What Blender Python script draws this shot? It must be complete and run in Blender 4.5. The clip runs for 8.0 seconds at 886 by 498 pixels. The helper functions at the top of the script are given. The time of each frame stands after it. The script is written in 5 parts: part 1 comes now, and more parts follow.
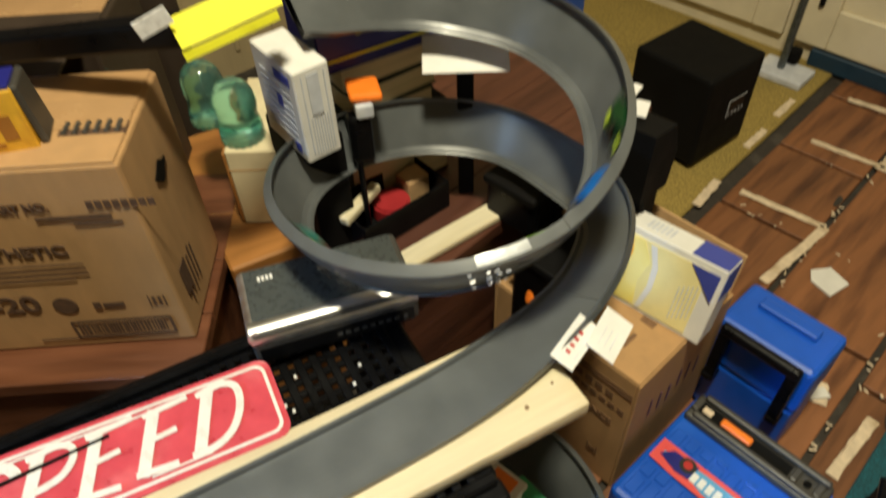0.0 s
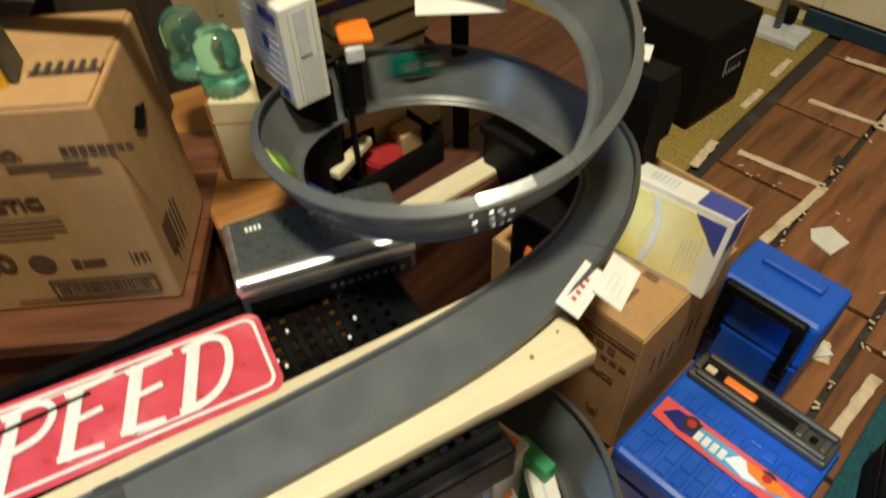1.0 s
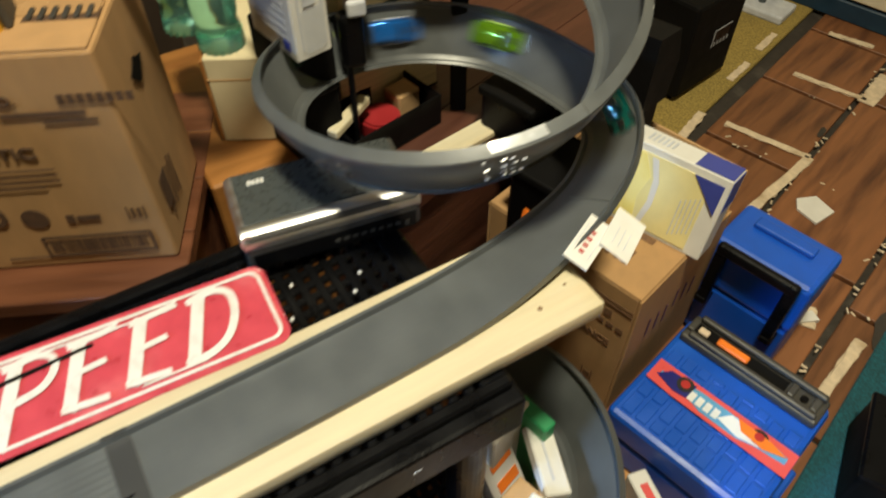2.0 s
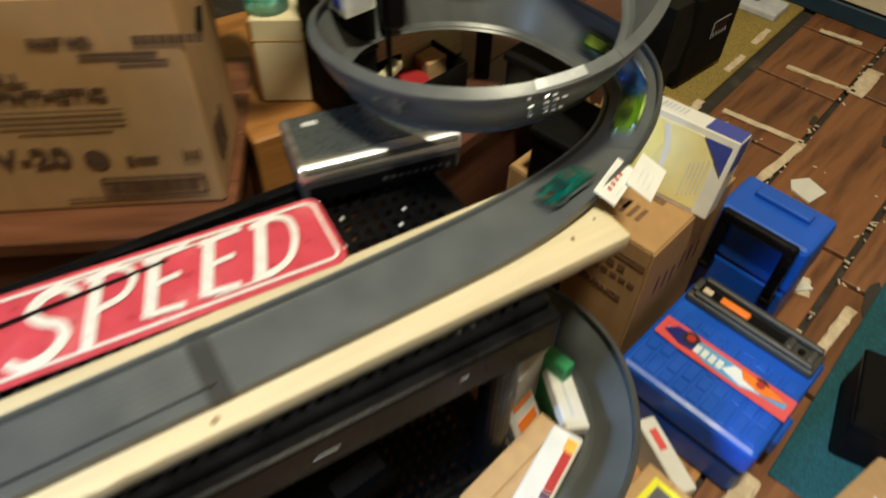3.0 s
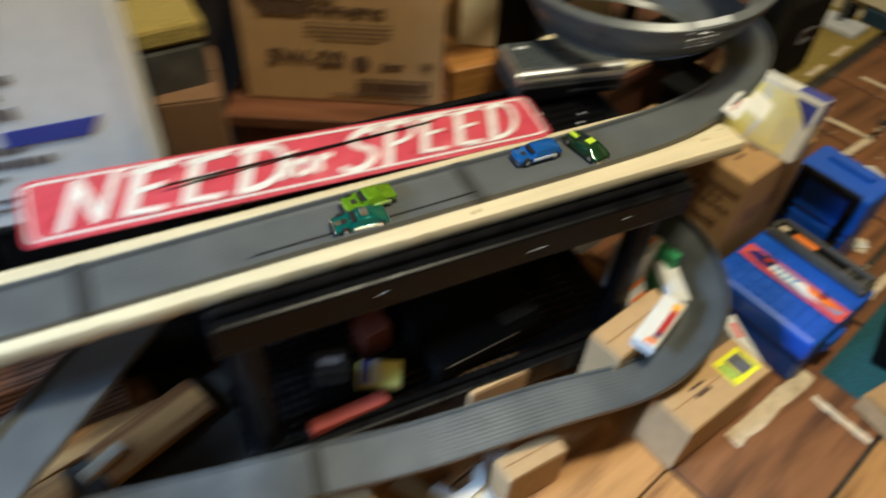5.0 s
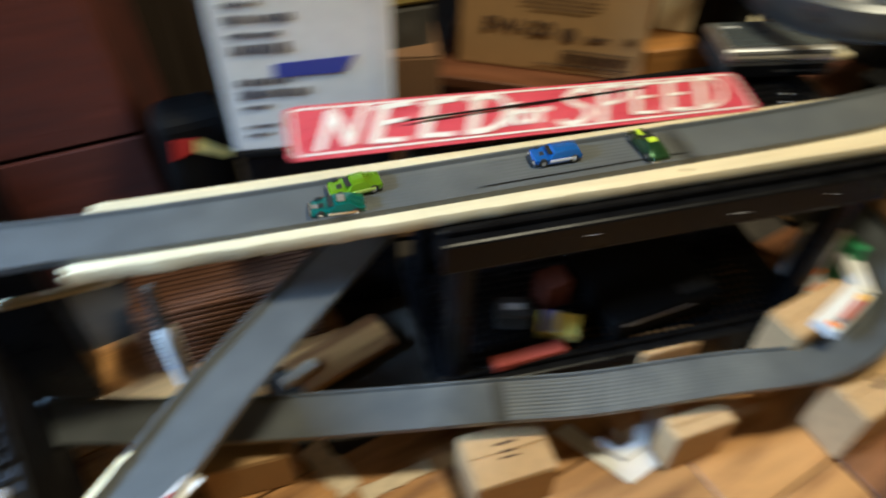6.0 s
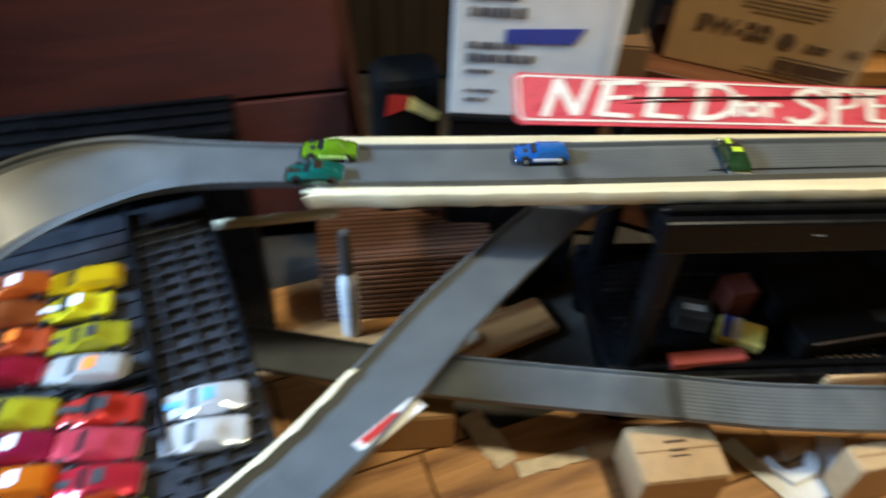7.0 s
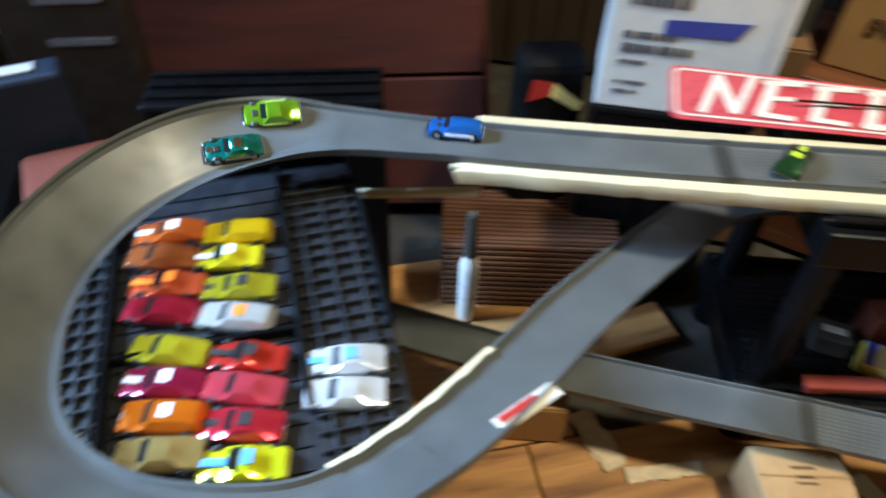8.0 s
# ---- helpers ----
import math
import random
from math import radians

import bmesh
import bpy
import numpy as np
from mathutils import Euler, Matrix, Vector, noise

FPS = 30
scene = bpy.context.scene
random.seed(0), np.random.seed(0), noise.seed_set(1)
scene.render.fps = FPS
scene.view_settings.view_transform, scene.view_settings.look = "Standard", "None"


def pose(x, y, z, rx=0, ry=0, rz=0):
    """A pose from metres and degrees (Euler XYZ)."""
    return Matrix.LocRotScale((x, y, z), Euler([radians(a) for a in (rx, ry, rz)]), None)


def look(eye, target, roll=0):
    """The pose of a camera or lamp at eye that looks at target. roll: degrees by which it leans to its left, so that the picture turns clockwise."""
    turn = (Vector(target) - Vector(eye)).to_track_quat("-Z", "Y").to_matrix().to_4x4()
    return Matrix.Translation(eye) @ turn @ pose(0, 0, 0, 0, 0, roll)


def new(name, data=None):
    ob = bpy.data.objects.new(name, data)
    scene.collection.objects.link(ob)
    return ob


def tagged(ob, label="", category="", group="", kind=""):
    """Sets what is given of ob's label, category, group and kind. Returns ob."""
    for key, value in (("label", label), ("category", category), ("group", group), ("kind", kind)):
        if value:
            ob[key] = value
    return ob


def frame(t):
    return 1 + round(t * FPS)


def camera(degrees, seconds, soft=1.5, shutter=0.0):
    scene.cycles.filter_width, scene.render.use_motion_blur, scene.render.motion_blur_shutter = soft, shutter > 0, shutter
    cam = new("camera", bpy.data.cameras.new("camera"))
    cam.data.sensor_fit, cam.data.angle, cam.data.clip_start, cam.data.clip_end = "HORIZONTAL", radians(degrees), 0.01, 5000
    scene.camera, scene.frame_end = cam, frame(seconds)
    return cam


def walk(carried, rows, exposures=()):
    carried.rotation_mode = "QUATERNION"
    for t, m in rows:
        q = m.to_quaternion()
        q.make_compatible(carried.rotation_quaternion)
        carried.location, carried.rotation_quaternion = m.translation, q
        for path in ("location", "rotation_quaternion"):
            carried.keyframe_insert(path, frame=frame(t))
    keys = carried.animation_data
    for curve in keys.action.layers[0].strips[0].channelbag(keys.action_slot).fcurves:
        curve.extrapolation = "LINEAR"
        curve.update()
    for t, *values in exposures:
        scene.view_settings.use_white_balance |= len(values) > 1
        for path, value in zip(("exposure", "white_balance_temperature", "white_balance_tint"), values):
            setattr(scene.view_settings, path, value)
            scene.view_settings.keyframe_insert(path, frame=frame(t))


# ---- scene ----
cam = camera(64.0, 8.0, soft=1.9, shutter=2.0)
PATH = [
    (0, (0.287, -0.338, 0.971), (0.911, 0.903, -0.467), -2.5),
    (0.5, (0.287, -0.336, 0.951), (0.906, 0.876, -0.515), -2.8),
    (1, (0.278, -0.333, 0.926), (0.911, 0.859, -0.55), -2.3),
    (1.5, (0.266, -0.335, 0.907), (0.922, 0.83, -0.58), -1.3),
    (1.7, (0.262, -0.333, 0.908), (0.921, 0.808, -0.597), -1.0),
    (2.8, (0.174, -0.365, 0.897), (0.896, 0.742, -0.604), 2.5),
    (3, (0.157, -0.383, 0.902), (0.879, 0.74, -0.588), 2.2),
    (3.5, (0.084, -0.426, 0.927), (0.817, 0.696, -0.558), 4.4),
    (4, (0.003, -0.477, 0.951), (0.749, 0.655, -0.519), 5.8),
    (4.2, (-0.024, -0.493, 0.96), (0.723, 0.64, -0.509), 6.3),
    (5.5, (-0.225, -0.635, 0.995), (0.286, 0.637, -0.461), 2.8),
    (6, (-0.296, -0.649, 0.979), (0.065, 0.677, -0.474), 1.6),
    (6.5, (-0.366, -0.668, 0.955), (-0.171, 0.717, -0.474), 0.7),
    (7, (-0.449, -0.676, 0.932), (-0.318, 0.727, -0.487), 2.8),
    (7.5, (-0.474, -0.684, 0.924), (-0.482, 0.722, -0.499), 1.4),
    (8, (-0.511, -0.684, 0.91), (-0.613, 0.713, -0.518), 1.9),
]
walk(cam, [(t, look(eye, target, roll)) for t, eye, target, roll in PATH],
     exposures=[(0, 0.0), (1.7, -0.02), (3, -0.10), (4, -0.20), (5.5, -0.18), (6.5, -0.12), (7.2, -0.09), (8, 0.0)])

# ---- light ----
world = bpy.data.worlds.new("room_light")
scene.world = world
world.use_nodes = True
world.node_tree.nodes["Background"].inputs[0].default_value = (0.9, 0.85, 0.75, 1)
world.node_tree.nodes["Background"].inputs[1].default_value = 0.008


def area_lamp(name, eye, target, size, watts, colour):
    lamp = bpy.data.lights.new(name, "AREA")
    lamp.shape, lamp.size, lamp.energy, lamp.color = "DISK", size, watts, colour
    ob = new(name, lamp)
    ob.matrix_world = look(eye, target)
    return ob


area_lamp("ceiling_lamp", (0.38, -0.30, 2.20), (0.38, -0.1, 0.3), 0.22, 48.5, (1.0, 0.925, 0.66))
area_lamp("cool_side_lamp", (-1.95, -0.30, 1.30), (-0.82, -0.27, 0.40), 0.5, 12.5, (0.40, 0.65, 1.0)).data.spread = radians(48)


# ---- materials ----
def mat(name, colour, rough=0.6, metal=0.0, vary=0.12, scale=30.0, bump=0.0, bump_scale=300.0, other=None,
        other_scale=6.0, other_at=(0.55, 0.7), coat=0.0, stretch=(1, 1, 1), island=0.0, spec=0.5):
    """A surface with fine grain, larger blotches of another colour, and relief."""
    m = bpy.data.materials.new(name)
    m.use_nodes = True
    n, l = m.node_tree.nodes, m.node_tree.links
    b = n["Principled BSDF"]
    b.inputs["Roughness"].default_value, b.inputs["Metallic"].default_value = rough, metal
    b.inputs["Coat Weight"].default_value = coat
    b.inputs["Specular IOR Level"].default_value = spec
    tc, mp = n.new("ShaderNodeTexCoord"), n.new("ShaderNodeMapping")
    mp.inputs["Scale"].default_value = stretch
    l.new(tc.outputs["Object"], mp.inputs["Vector"])
    fine = n.new("ShaderNodeTexNoise")
    fine.inputs["Scale"].default_value, fine.inputs["Detail"].default_value = scale, 6
    l.new(mp.outputs[0], fine.inputs["Vector"])
    hsv = n.new("ShaderNodeHueSaturation")
    rng = n.new("ShaderNodeMapRange")
    rng.inputs["From Min"].default_value, rng.inputs["From Max"].default_value = 0.3, 0.7
    rng.inputs["To Min"].default_value, rng.inputs["To Max"].default_value = 1 - vary, 1 + vary
    l.new(fine.outputs["Fac"], rng.inputs["Value"])
    val = rng.outputs[0]
    if island:
        oi, mul = n.new("ShaderNodeObjectInfo"), n.new("ShaderNodeMath")
        r2 = n.new("ShaderNodeMapRange")
        r2.inputs["To Min"].default_value, r2.inputs["To Max"].default_value = 1 - island, 1 + island
        l.new(oi.outputs["Random"], r2.inputs["Value"])
        mul.operation = "MULTIPLY"
        l.new(val, mul.inputs[0]), l.new(r2.outputs[0], mul.inputs[1])
        val = mul.outputs[0]
    l.new(val, hsv.inputs["Value"])
    if other:
        big = n.new("ShaderNodeTexNoise")
        big.inputs["Scale"].default_value, big.inputs["Detail"].default_value = other_scale, 5
        l.new(mp.outputs[0], big.inputs["Vector"])
        ramp = n.new("ShaderNodeMapRange")
        ramp.inputs["From Min"].default_value, ramp.inputs["From Max"].default_value = other_at
        l.new(big.outputs["Fac"], ramp.inputs["Value"])
        mix = n.new("ShaderNodeMix")
        mix.data_type = "RGBA"
        mix.inputs[6].default_value, mix.inputs[7].default_value = (*colour, 1), (*other, 1)
        l.new(ramp.outputs[0], mix.inputs[0])
        l.new(mix.outputs[2], hsv.inputs["Color"])
    else:
        hsv.inputs["Color"].default_value = (*colour, 1)
    l.new(hsv.outputs[0], b.inputs["Base Color"])
    rr = n.new("ShaderNodeMapRange")
    rr.inputs["From Min"].default_value, rr.inputs["From Max"].default_value = 0.3, 0.7
    rr.inputs["To Min"].default_value, rr.inputs["To Max"].default_value = max(0.03, rough - 0.08), min(1, rough + 0.08)
    l.new(fine.outputs["Fac"], rr.inputs["Value"])
    l.new(rr.outputs[0], b.inputs["Roughness"])
    if bump:
        bn, bm_ = n.new("ShaderNodeTexNoise"), n.new("ShaderNodeBump")
        bn.inputs["Scale"].default_value, bn.inputs["Detail"].default_value = bump_scale, 4
        l.new(mp.outputs[0], bn.inputs["Vector"])
        bm_.inputs["Strength"].default_value, bm_.inputs["Distance"].default_value = bump, 0.002
        l.new(bn.outputs["Fac"], bm_.inputs["Height"])
        l.new(bm_.outputs[0], b.inputs["Normal"])
    return m


def wood(name, light, dark, rough=0.45, rings=22.0, coat=0.0, axis="X", island=0.15, fine=70.0):
    """Long grain along one axis, with darker figure."""
    st = {"X": (0.12, 1, 1), "Y": (1, 0.12, 1), "Z": (1, 1, 0.12)}[axis]
    return mat(name, light, rough, vary=0.16, scale=fine, bump=0.25, bump_scale=160, other=dark, other_scale=rings,
               other_at=(0.45, 0.66), coat=coat, stretch=st, island=island)


def glass(name, colour, rough=0.05):
    m = bpy.data.materials.new(name)
    m.use_nodes = True
    b = m.node_tree.nodes["Principled BSDF"]
    b.inputs["Base Color"].default_value = (*colour, 1)
    b.inputs["Roughness"].default_value, b.inputs["Transmission Weight"].default_value = rough, 0.92
    b.inputs["IOR"].default_value = 1.45
    return m


CARD = mat("cardboard", (0.40, 0.230, 0.10), 0.85, vary=0.08, scale=60, bump=0.12, bump_scale=220, other=(0.355, 0.198, 0.085), other_scale=7, stretch=(1, 1, 0.35))
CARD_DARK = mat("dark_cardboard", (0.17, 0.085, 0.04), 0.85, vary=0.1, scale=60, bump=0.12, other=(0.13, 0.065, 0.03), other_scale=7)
CARD_LIGHT = mat("pale_cardboard", (0.47, 0.29, 0.14), 0.85, vary=0.08, scale=60, bump=0.1, other=(0.41, 0.24, 0.115), other_scale=9)
FAINT_PRINT = mat("faint_brown_print", (0.17, 0.088, 0.042), 0.8, vary=0.3, scale=200)
PRINT = mat("brown_print", (0.085, 0.044, 0.024), 0.8, vary=0.3, scale=200)
TRACK = mat("grey_track_plastic", (0.080, 0.086, 0.090), 0.36, vary=0.12, scale=25, bump=0.06, bump_scale=500, other=(0.104, 0.110, 0.112), other_scale=5, coat=0.0)
TRACK_DARK = mat("dark_track_joint", (0.026, 0.027, 0.029), 0.5, vary=0.15)
PINE = mat("pale_pine", (0.60, 0.525, 0.355), 0.6, vary=0.16, scale=50, bump=0.2, bump_scale=120, other=(0.57, 0.44, 0.27), other_scale=14, other_at=(0.52, 0.74), stretch=(0.1, 1, 1))
KNOT = mat("pine_knot", (0.16, 0.09, 0.04), 0.7)
RED_SIGN = mat("red_tin", (0.50, 0.05, 0.075), 0.34, vary=0.12, scale=60, other=(0.58, 0.11, 0.13), other_scale=18, coat=0.7)
WHITE_SIGN = mat("white_enamel", (0.64, 0.61, 0.58), 0.3, vary=0.05, scale=80, other=(0.74, 0.58, 0.55), other_scale=40, other_at=(0.6, 0.75))
BLACK = mat("black_plastic", (0.0032, 0.0032, 0.0038), 0.32, vary=0.2, scale=40, bump=0.12, bump_scale=400, other=(0.0045, 0.0045, 0.0052), other_scale=9, spec=0.13)
BLACK_MATT = mat("black_matt", (0.0035, 0.0033, 0.0035), 0.7, vary=0.2, other=(0.005, 0.0047, 0.005), other_scale=6, spec=0.12)
DARK_GREY = mat("charcoal_plastic", (0.045, 0.042, 0.038), 0.5, vary=0.15, bump=0.1, bump_scale=500, other=(0.06, 0.055, 0.05), other_scale=15)
SILVER = mat("brushed_silver", (0.66, 0.66, 0.67), 0.40, metal=1.0, vary=0.08, scale=90, stretch=(0.05, 1, 1))
STEEL = mat("dark_steel", (0.10, 0.115, 0.12), 0.3, metal=0.6, vary=0.1, scale=200, bump=0.15, bump_scale=900)
CHROME = mat("chrome", (0.75, 0.75, 0.76), 0.12, metal=1.0, vary=0.05)
BLUE = mat("blue_plastic", (0.006, 0.082, 0.50), 0.38, vary=0.07, scale=30, bump=0.08, bump_scale=350, other=(0.008, 0.105, 0.56), other_scale=7)
NAVY = mat("navy_card", (0.012, 0.014, 0.17), 0.4, vary=0.08)
TEAL_CARPET = mat("teal_carpet", (0.008, 0.075, 0.10), 0.95, vary=0.45, scale=260, bump=1.0, bump_scale=420, other=(0.006, 0.05, 0.075), other_scale=8)
OLIVE_CARPET = mat("olive_carpet", (0.30, 0.215, 0.055), 0.95, vary=0.4, scale=240, bump=1.0, bump_scale=380, other=(0.23, 0.17, 0.045), other_scale=5)
FLOOR_WOOD = wood("brown_laminate", (0.20, 0.078, 0.030), (0.066, 0.022, 0.009), 0.52, rings=30, island=0.22)
FLOOR_ORANGE = wood("honey_laminate", (0.45, 0.22, 0.078), (0.15, 0.056, 0.018), 0.42, rings=34, island=0.2)
FLOOR_DARK = mat("dark_subfloor", (0.035, 0.028, 0.022), 0.9, vary=0.3, scale=120, other=(0.06, 0.05, 0.04), other_scale=20)
PALE_STRIP = mat("pale_strip", (0.62, 0.50, 0.36), 0.8, vary=0.15, scale=90, other=(0.50, 0.38, 0.25), other_scale=25)
RED_WOOD = wood("red_mahogany", (0.076, 0.0115, 0.0045), (0.038, 0.0055, 0.0025), 0.78, rings=14, island=0.05)
BOARD_WOOD = wood("reddish_board", (0.15, 0.055, 0.026), (0.085, 0.03, 0.014), 0.42, rings=24, island=0.05)
CRATE_WOOD = wood("weathered_brown_wood", (0.125, 0.050, 0.025), (0.07, 0.026, 0.013), 0.5, rings=26, island=0.2)
DARK_CHEST = wood("dark_red_brown_wood", (0.085, 0.030, 0.017), (0.05, 0.017, 0.010), 0.45, rings=24, island=0.05)
ORANGE_WOOD = wood("orange_wood", (0.33, 0.14, 0.035), (0.22, 0.085, 0.02), 0.5, rings=18)
DARK_PANEL = mat("dark_brown_panel", (0.035, 0.022, 0.014), 0.6, vary=0.15, scale=30, other=(0.024, 0.015, 0.010), other_scale=5, stretch=(1, 1, 0.1))
CREAM = mat("cream_paint", (0.66, 0.58, 0.42), 0.5, vary=0.05, scale=20, bump=0.05, other=(0.60, 0.51, 0.36), other_scale=3)
BEIGE_WALL = mat("beige_panelling", (0.42, 0.33, 0.19), 0.6, vary=0.08, scale=20, other=(0.37, 0.29, 0.17), other_scale=4, stretch=(1, 1, 0.1))
FOLDER_BLUE = mat("navy_folder_cloth", (0.006, 0.014, 0.035), 0.6, vary=0.2, scale=90, other=(0.010, 0.02, 0.045), other_scale=12)
BINDER = mat("dark_binder_card", (0.022, 0.014, 0.011), 0.7, vary=0.2, scale=60, other=(0.014, 0.009, 0.008), other_scale=8, spec=0.2)
BLUE_PAINT = mat("dark_blue_paint", (0.008, 0.032, 0.062), 0.55, vary=0.15, scale=40, other=(0.02, 0.06, 0.09), other_scale=6)
CEIL = mat("ceiling_paint", (0.75, 0.71, 0.63), 0.8, vary=0.04, scale=15)
PAPER = mat("white_paper", (0.67, 0.655, 0.63), 0.7, vary=0.05, scale=40, other=(0.72, 0.69, 0.66), other_scale=8)
PAPER_GREY = mat("printed_grey_paper", (0.52, 0.54, 0.60), 0.6, vary=0.1, scale=60, other=(0.66, 0.67, 0.70), other_scale=18)
INK = mat("grey_ink", (0.10, 0.10, 0.12), 0.7, vary=0.3, scale=150)
INK_BLUE = mat("blue_ink", (0.04, 0.055, 0.30), 0.5, vary=0.1)
YELLOW = mat("yellow_card", (0.80, 0.64, 0.10), 0.4, vary=0.06, scale=20, other=(0.84, 0.74, 0.30), other_scale=7, other_at=(0.42, 0.62))
YELLOW_PALE = mat("pale_yellow_card", (0.78, 0.69, 0.34), 0.4, vary=0.06, other=(0.78, 0.68, 0.30), other_scale=9)
ORANGE_CARD = mat("orange_card", (0.80, 0.40, 0.06), 0.4, vary=0.1, other=(0.85, 0.55, 0.12), other_scale=20)
YELLOW_BRIGHT = mat("bright_yellow_note", (0.80, 0.78, 0.03), 0.55, vary=0.08, other=(0.70, 0.66, 0.02), other_scale=25)
MUSTARD = mat("mustard_card", (0.70, 0.39, 0.03), 0.45, vary=0.15, scale=60, other=(0.52, 0.24, 0.02), other_scale=26)
PAGE = mat("page_edges", (0.66, 0.54, 0.33), 0.8, vary=0.2, scale=30, stretch=(0.05, 0.05, 14))
GREEN_COVER = mat("dark_green_cover", (0.018, 0.03, 0.02), 0.5)
BEIGE_BOX = mat("cream_card", (0.64, 0.55, 0.36), 0.7, vary=0.06, other=(0.57, 0.47, 0.29), other_scale=9)
ORANGE = mat("orange_plastic", (0.85, 0.20, 0.02), 0.4, vary=0.06)
RED = mat("red_plastic", (0.42, 0.025, 0.025), 0.4, vary=0.12, other=(0.40, 0.02, 0.02), other_scale=20)
RED_LID = mat("red_lid_plastic", (0.30, 0.018, 0.022), 0.45, vary=0.15)
DECAL_RED = mat("coral_decal", (0.70, 0.09, 0.09), 0.35, vary=0.06)
DECAL_WHITE = mat("white_decal", (0.75, 0.77, 0.80), 0.35, vary=0.1)
DECAL_BLUE = mat("pale_blue_decal", (0.10, 0.33, 0.60), 0.35, vary=0.1)
TYRE = mat("black_rubber", (0.01, 0.01, 0.01), 0.55)
TEAL_GLASS = glass("aqua_glass", (0.36, 0.74, 0.66), 0.05)
GREEN_CARD = mat("green_card", (0.03, 0.30, 0.12), 0.5)
CLEAR_TAPE = mat("foil_tape", (0.78, 0.78, 0.79), 0.30, metal=0.15, vary=0.2, scale=90)

# pale grey base paints the lamp's highlight into the rim tape's colour
RIM_HIGHLIGHT = mat("pale_highlight_tape", (0.42, 0.43, 0.44), 0.22, vary=0.08, scale=120, coat=0.6, bump=0.1, bump_scale=60)


def paint(name, colour, rough=0.17):
    return mat(name, colour, rough, metal=0.55, vary=0.05, scale=60, coat=0.9)


# ---- building helpers ----
def finish(bm, name, material):
    me = bpy.data.meshes.new(name)
    bmesh.ops.recalc_face_normals(bm, faces=bm.faces)
    bm.to_mesh(me)
    bm.free()
    me.materials.append(material)
    return me


def part(name, bm, material, parent=None, label="", at=None):
    ob = new(name, finish(bm, name, material))
    if parent is not None:
        ob.parent = parent
    if at is not None:
        ob.matrix_basis = at
    if label:
        ob["label"] = label
    return ob


def thing(name, m, label, category, group="", kind=""):
    ob = new(name)
    ob.empty_display_size = 0.05
    ob.matrix_basis = m
    return tagged(ob, label, category, group, kind)


def smooth(ob, angle=40):
    for p in ob.data.polygons:
        p.use_smooth = True
    ob.data.set_sharp_from_angle(angle=radians(angle))
    return ob


def slab(sx, sy, sz, x=0, y=0, z=0, bevel=0.002, seg=1, bm=None, turn=None):
    """A bevelled box, standing with its base at z; x, y its middle."""
    own = bmesh.new()
    bmesh.ops.create_cube(own, size=1, matrix=Matrix.Translation((x, y, z + sz / 2)) @ Matrix.Diagonal((sx, sy, sz, 1)))
    if bevel:
        bmesh.ops.bevel(own, geom=own.edges[:], offset=min(bevel, 0.45 * min(sx, sy, sz)), segments=seg, affect="EDGES", profile=0.5)
    if turn is not None:
        own.transform(turn)
    if bm is None:
        return own
    me = bpy.data.meshes.new("join")
    own.to_mesh(me)
    own.free()
    bm.from_mesh(me)
    bpy.data.meshes.remove(me)
    return bm


def rod(r, h, m=None, seg=20, r2=None, bevel=0.0):
    bm = bmesh.new()
    bmesh.ops.create_cone(bm, cap_ends=True, segments=seg, radius1=r, radius2=r if r2 is None else r2, depth=h)
    if bevel:
        rim = [e for e in bm.edges if len(e.link_faces) == 2 and any(len(f.verts) > 4 for f in e.link_faces)]
        bmesh.ops.bevel(bm, geom=rim, offset=bevel, segments=2, affect="EDGES")
    if m is not None:
        bm.transform(m)
    return bm


def lathe(profile, seg=28):
    """A turned body from (radius, height) pairs."""
    bm = bmesh.new()
    rings = []
    for r, z in profile:
        rings.append([bm.verts.new((r * math.cos(2 * math.pi * k / seg), r * math.sin(2 * math.pi * k / seg), z)) for k in range(seg)])
    for a, b in zip(rings, rings[1:]):
        for k in range(seg):
            bm.faces.new((a[k], a[(k + 1) % seg], b[(k + 1) % seg], b[k]))
    bm.faces.new(rings[0]), bm.faces.new(rings[-1])
    return bm


def plate(outline, thick, m=None):
    """A flat piece with that outline (x, y), thick along z."""
    bm = bmesh.new()
    f = bm.faces.new([bm.verts.new((x, y, 0)) for x, y in outline])
    up = bmesh.ops.extrude_face_region(bm, geom=[f])
    bmesh.ops.translate(bm, verts=[v for v in up["geom"] if isinstance(v, bmesh.types.BMVert)], vec=(0, 0, thick))
    if m is not None:
        bm.transform(m)
    return bm


def round_rect(w, h, r, n=5):
    out = []
    for cx, cy, a0 in ((w / 2 - r, h / 2 - r, 0), (-w / 2 + r, h / 2 - r, 90), (-w / 2 + r, -h / 2 + r, 180), (w / 2 - r, -h / 2 + r, 270)):
        for k in range(n + 1):
            a = radians(a0 + 90 * k / n)
            out.append((cx + r * math.cos(a), cy + r * math.sin(a)))
    return out


def lettering(name, words, size, material, parent, m, thick=0.0006, shear=0.0, sx=1.0, bold=0.0, label=""):
    cu = bpy.data.curves.new(name, "FONT")
    cu.body, cu.size, cu.extrude, cu.shear, cu.offset = words, size, thick, shear, bold
    cu.align_x, cu.align_y = "CENTER", "CENTER"
    tmp = bpy.data.objects.new(name, cu)
    me = bpy.data.meshes.new_from_object(tmp)
    bpy.data.objects.remove(tmp)
    bpy.data.curves.remove(cu)
    me.materials.append(material)
    ob = new(name, me)
    ob.parent = parent
    ob.matrix_basis = m @ Matrix.Diagonal((sx, 1, 1, 1))
    if label:
        ob["label"] = label
    return ob


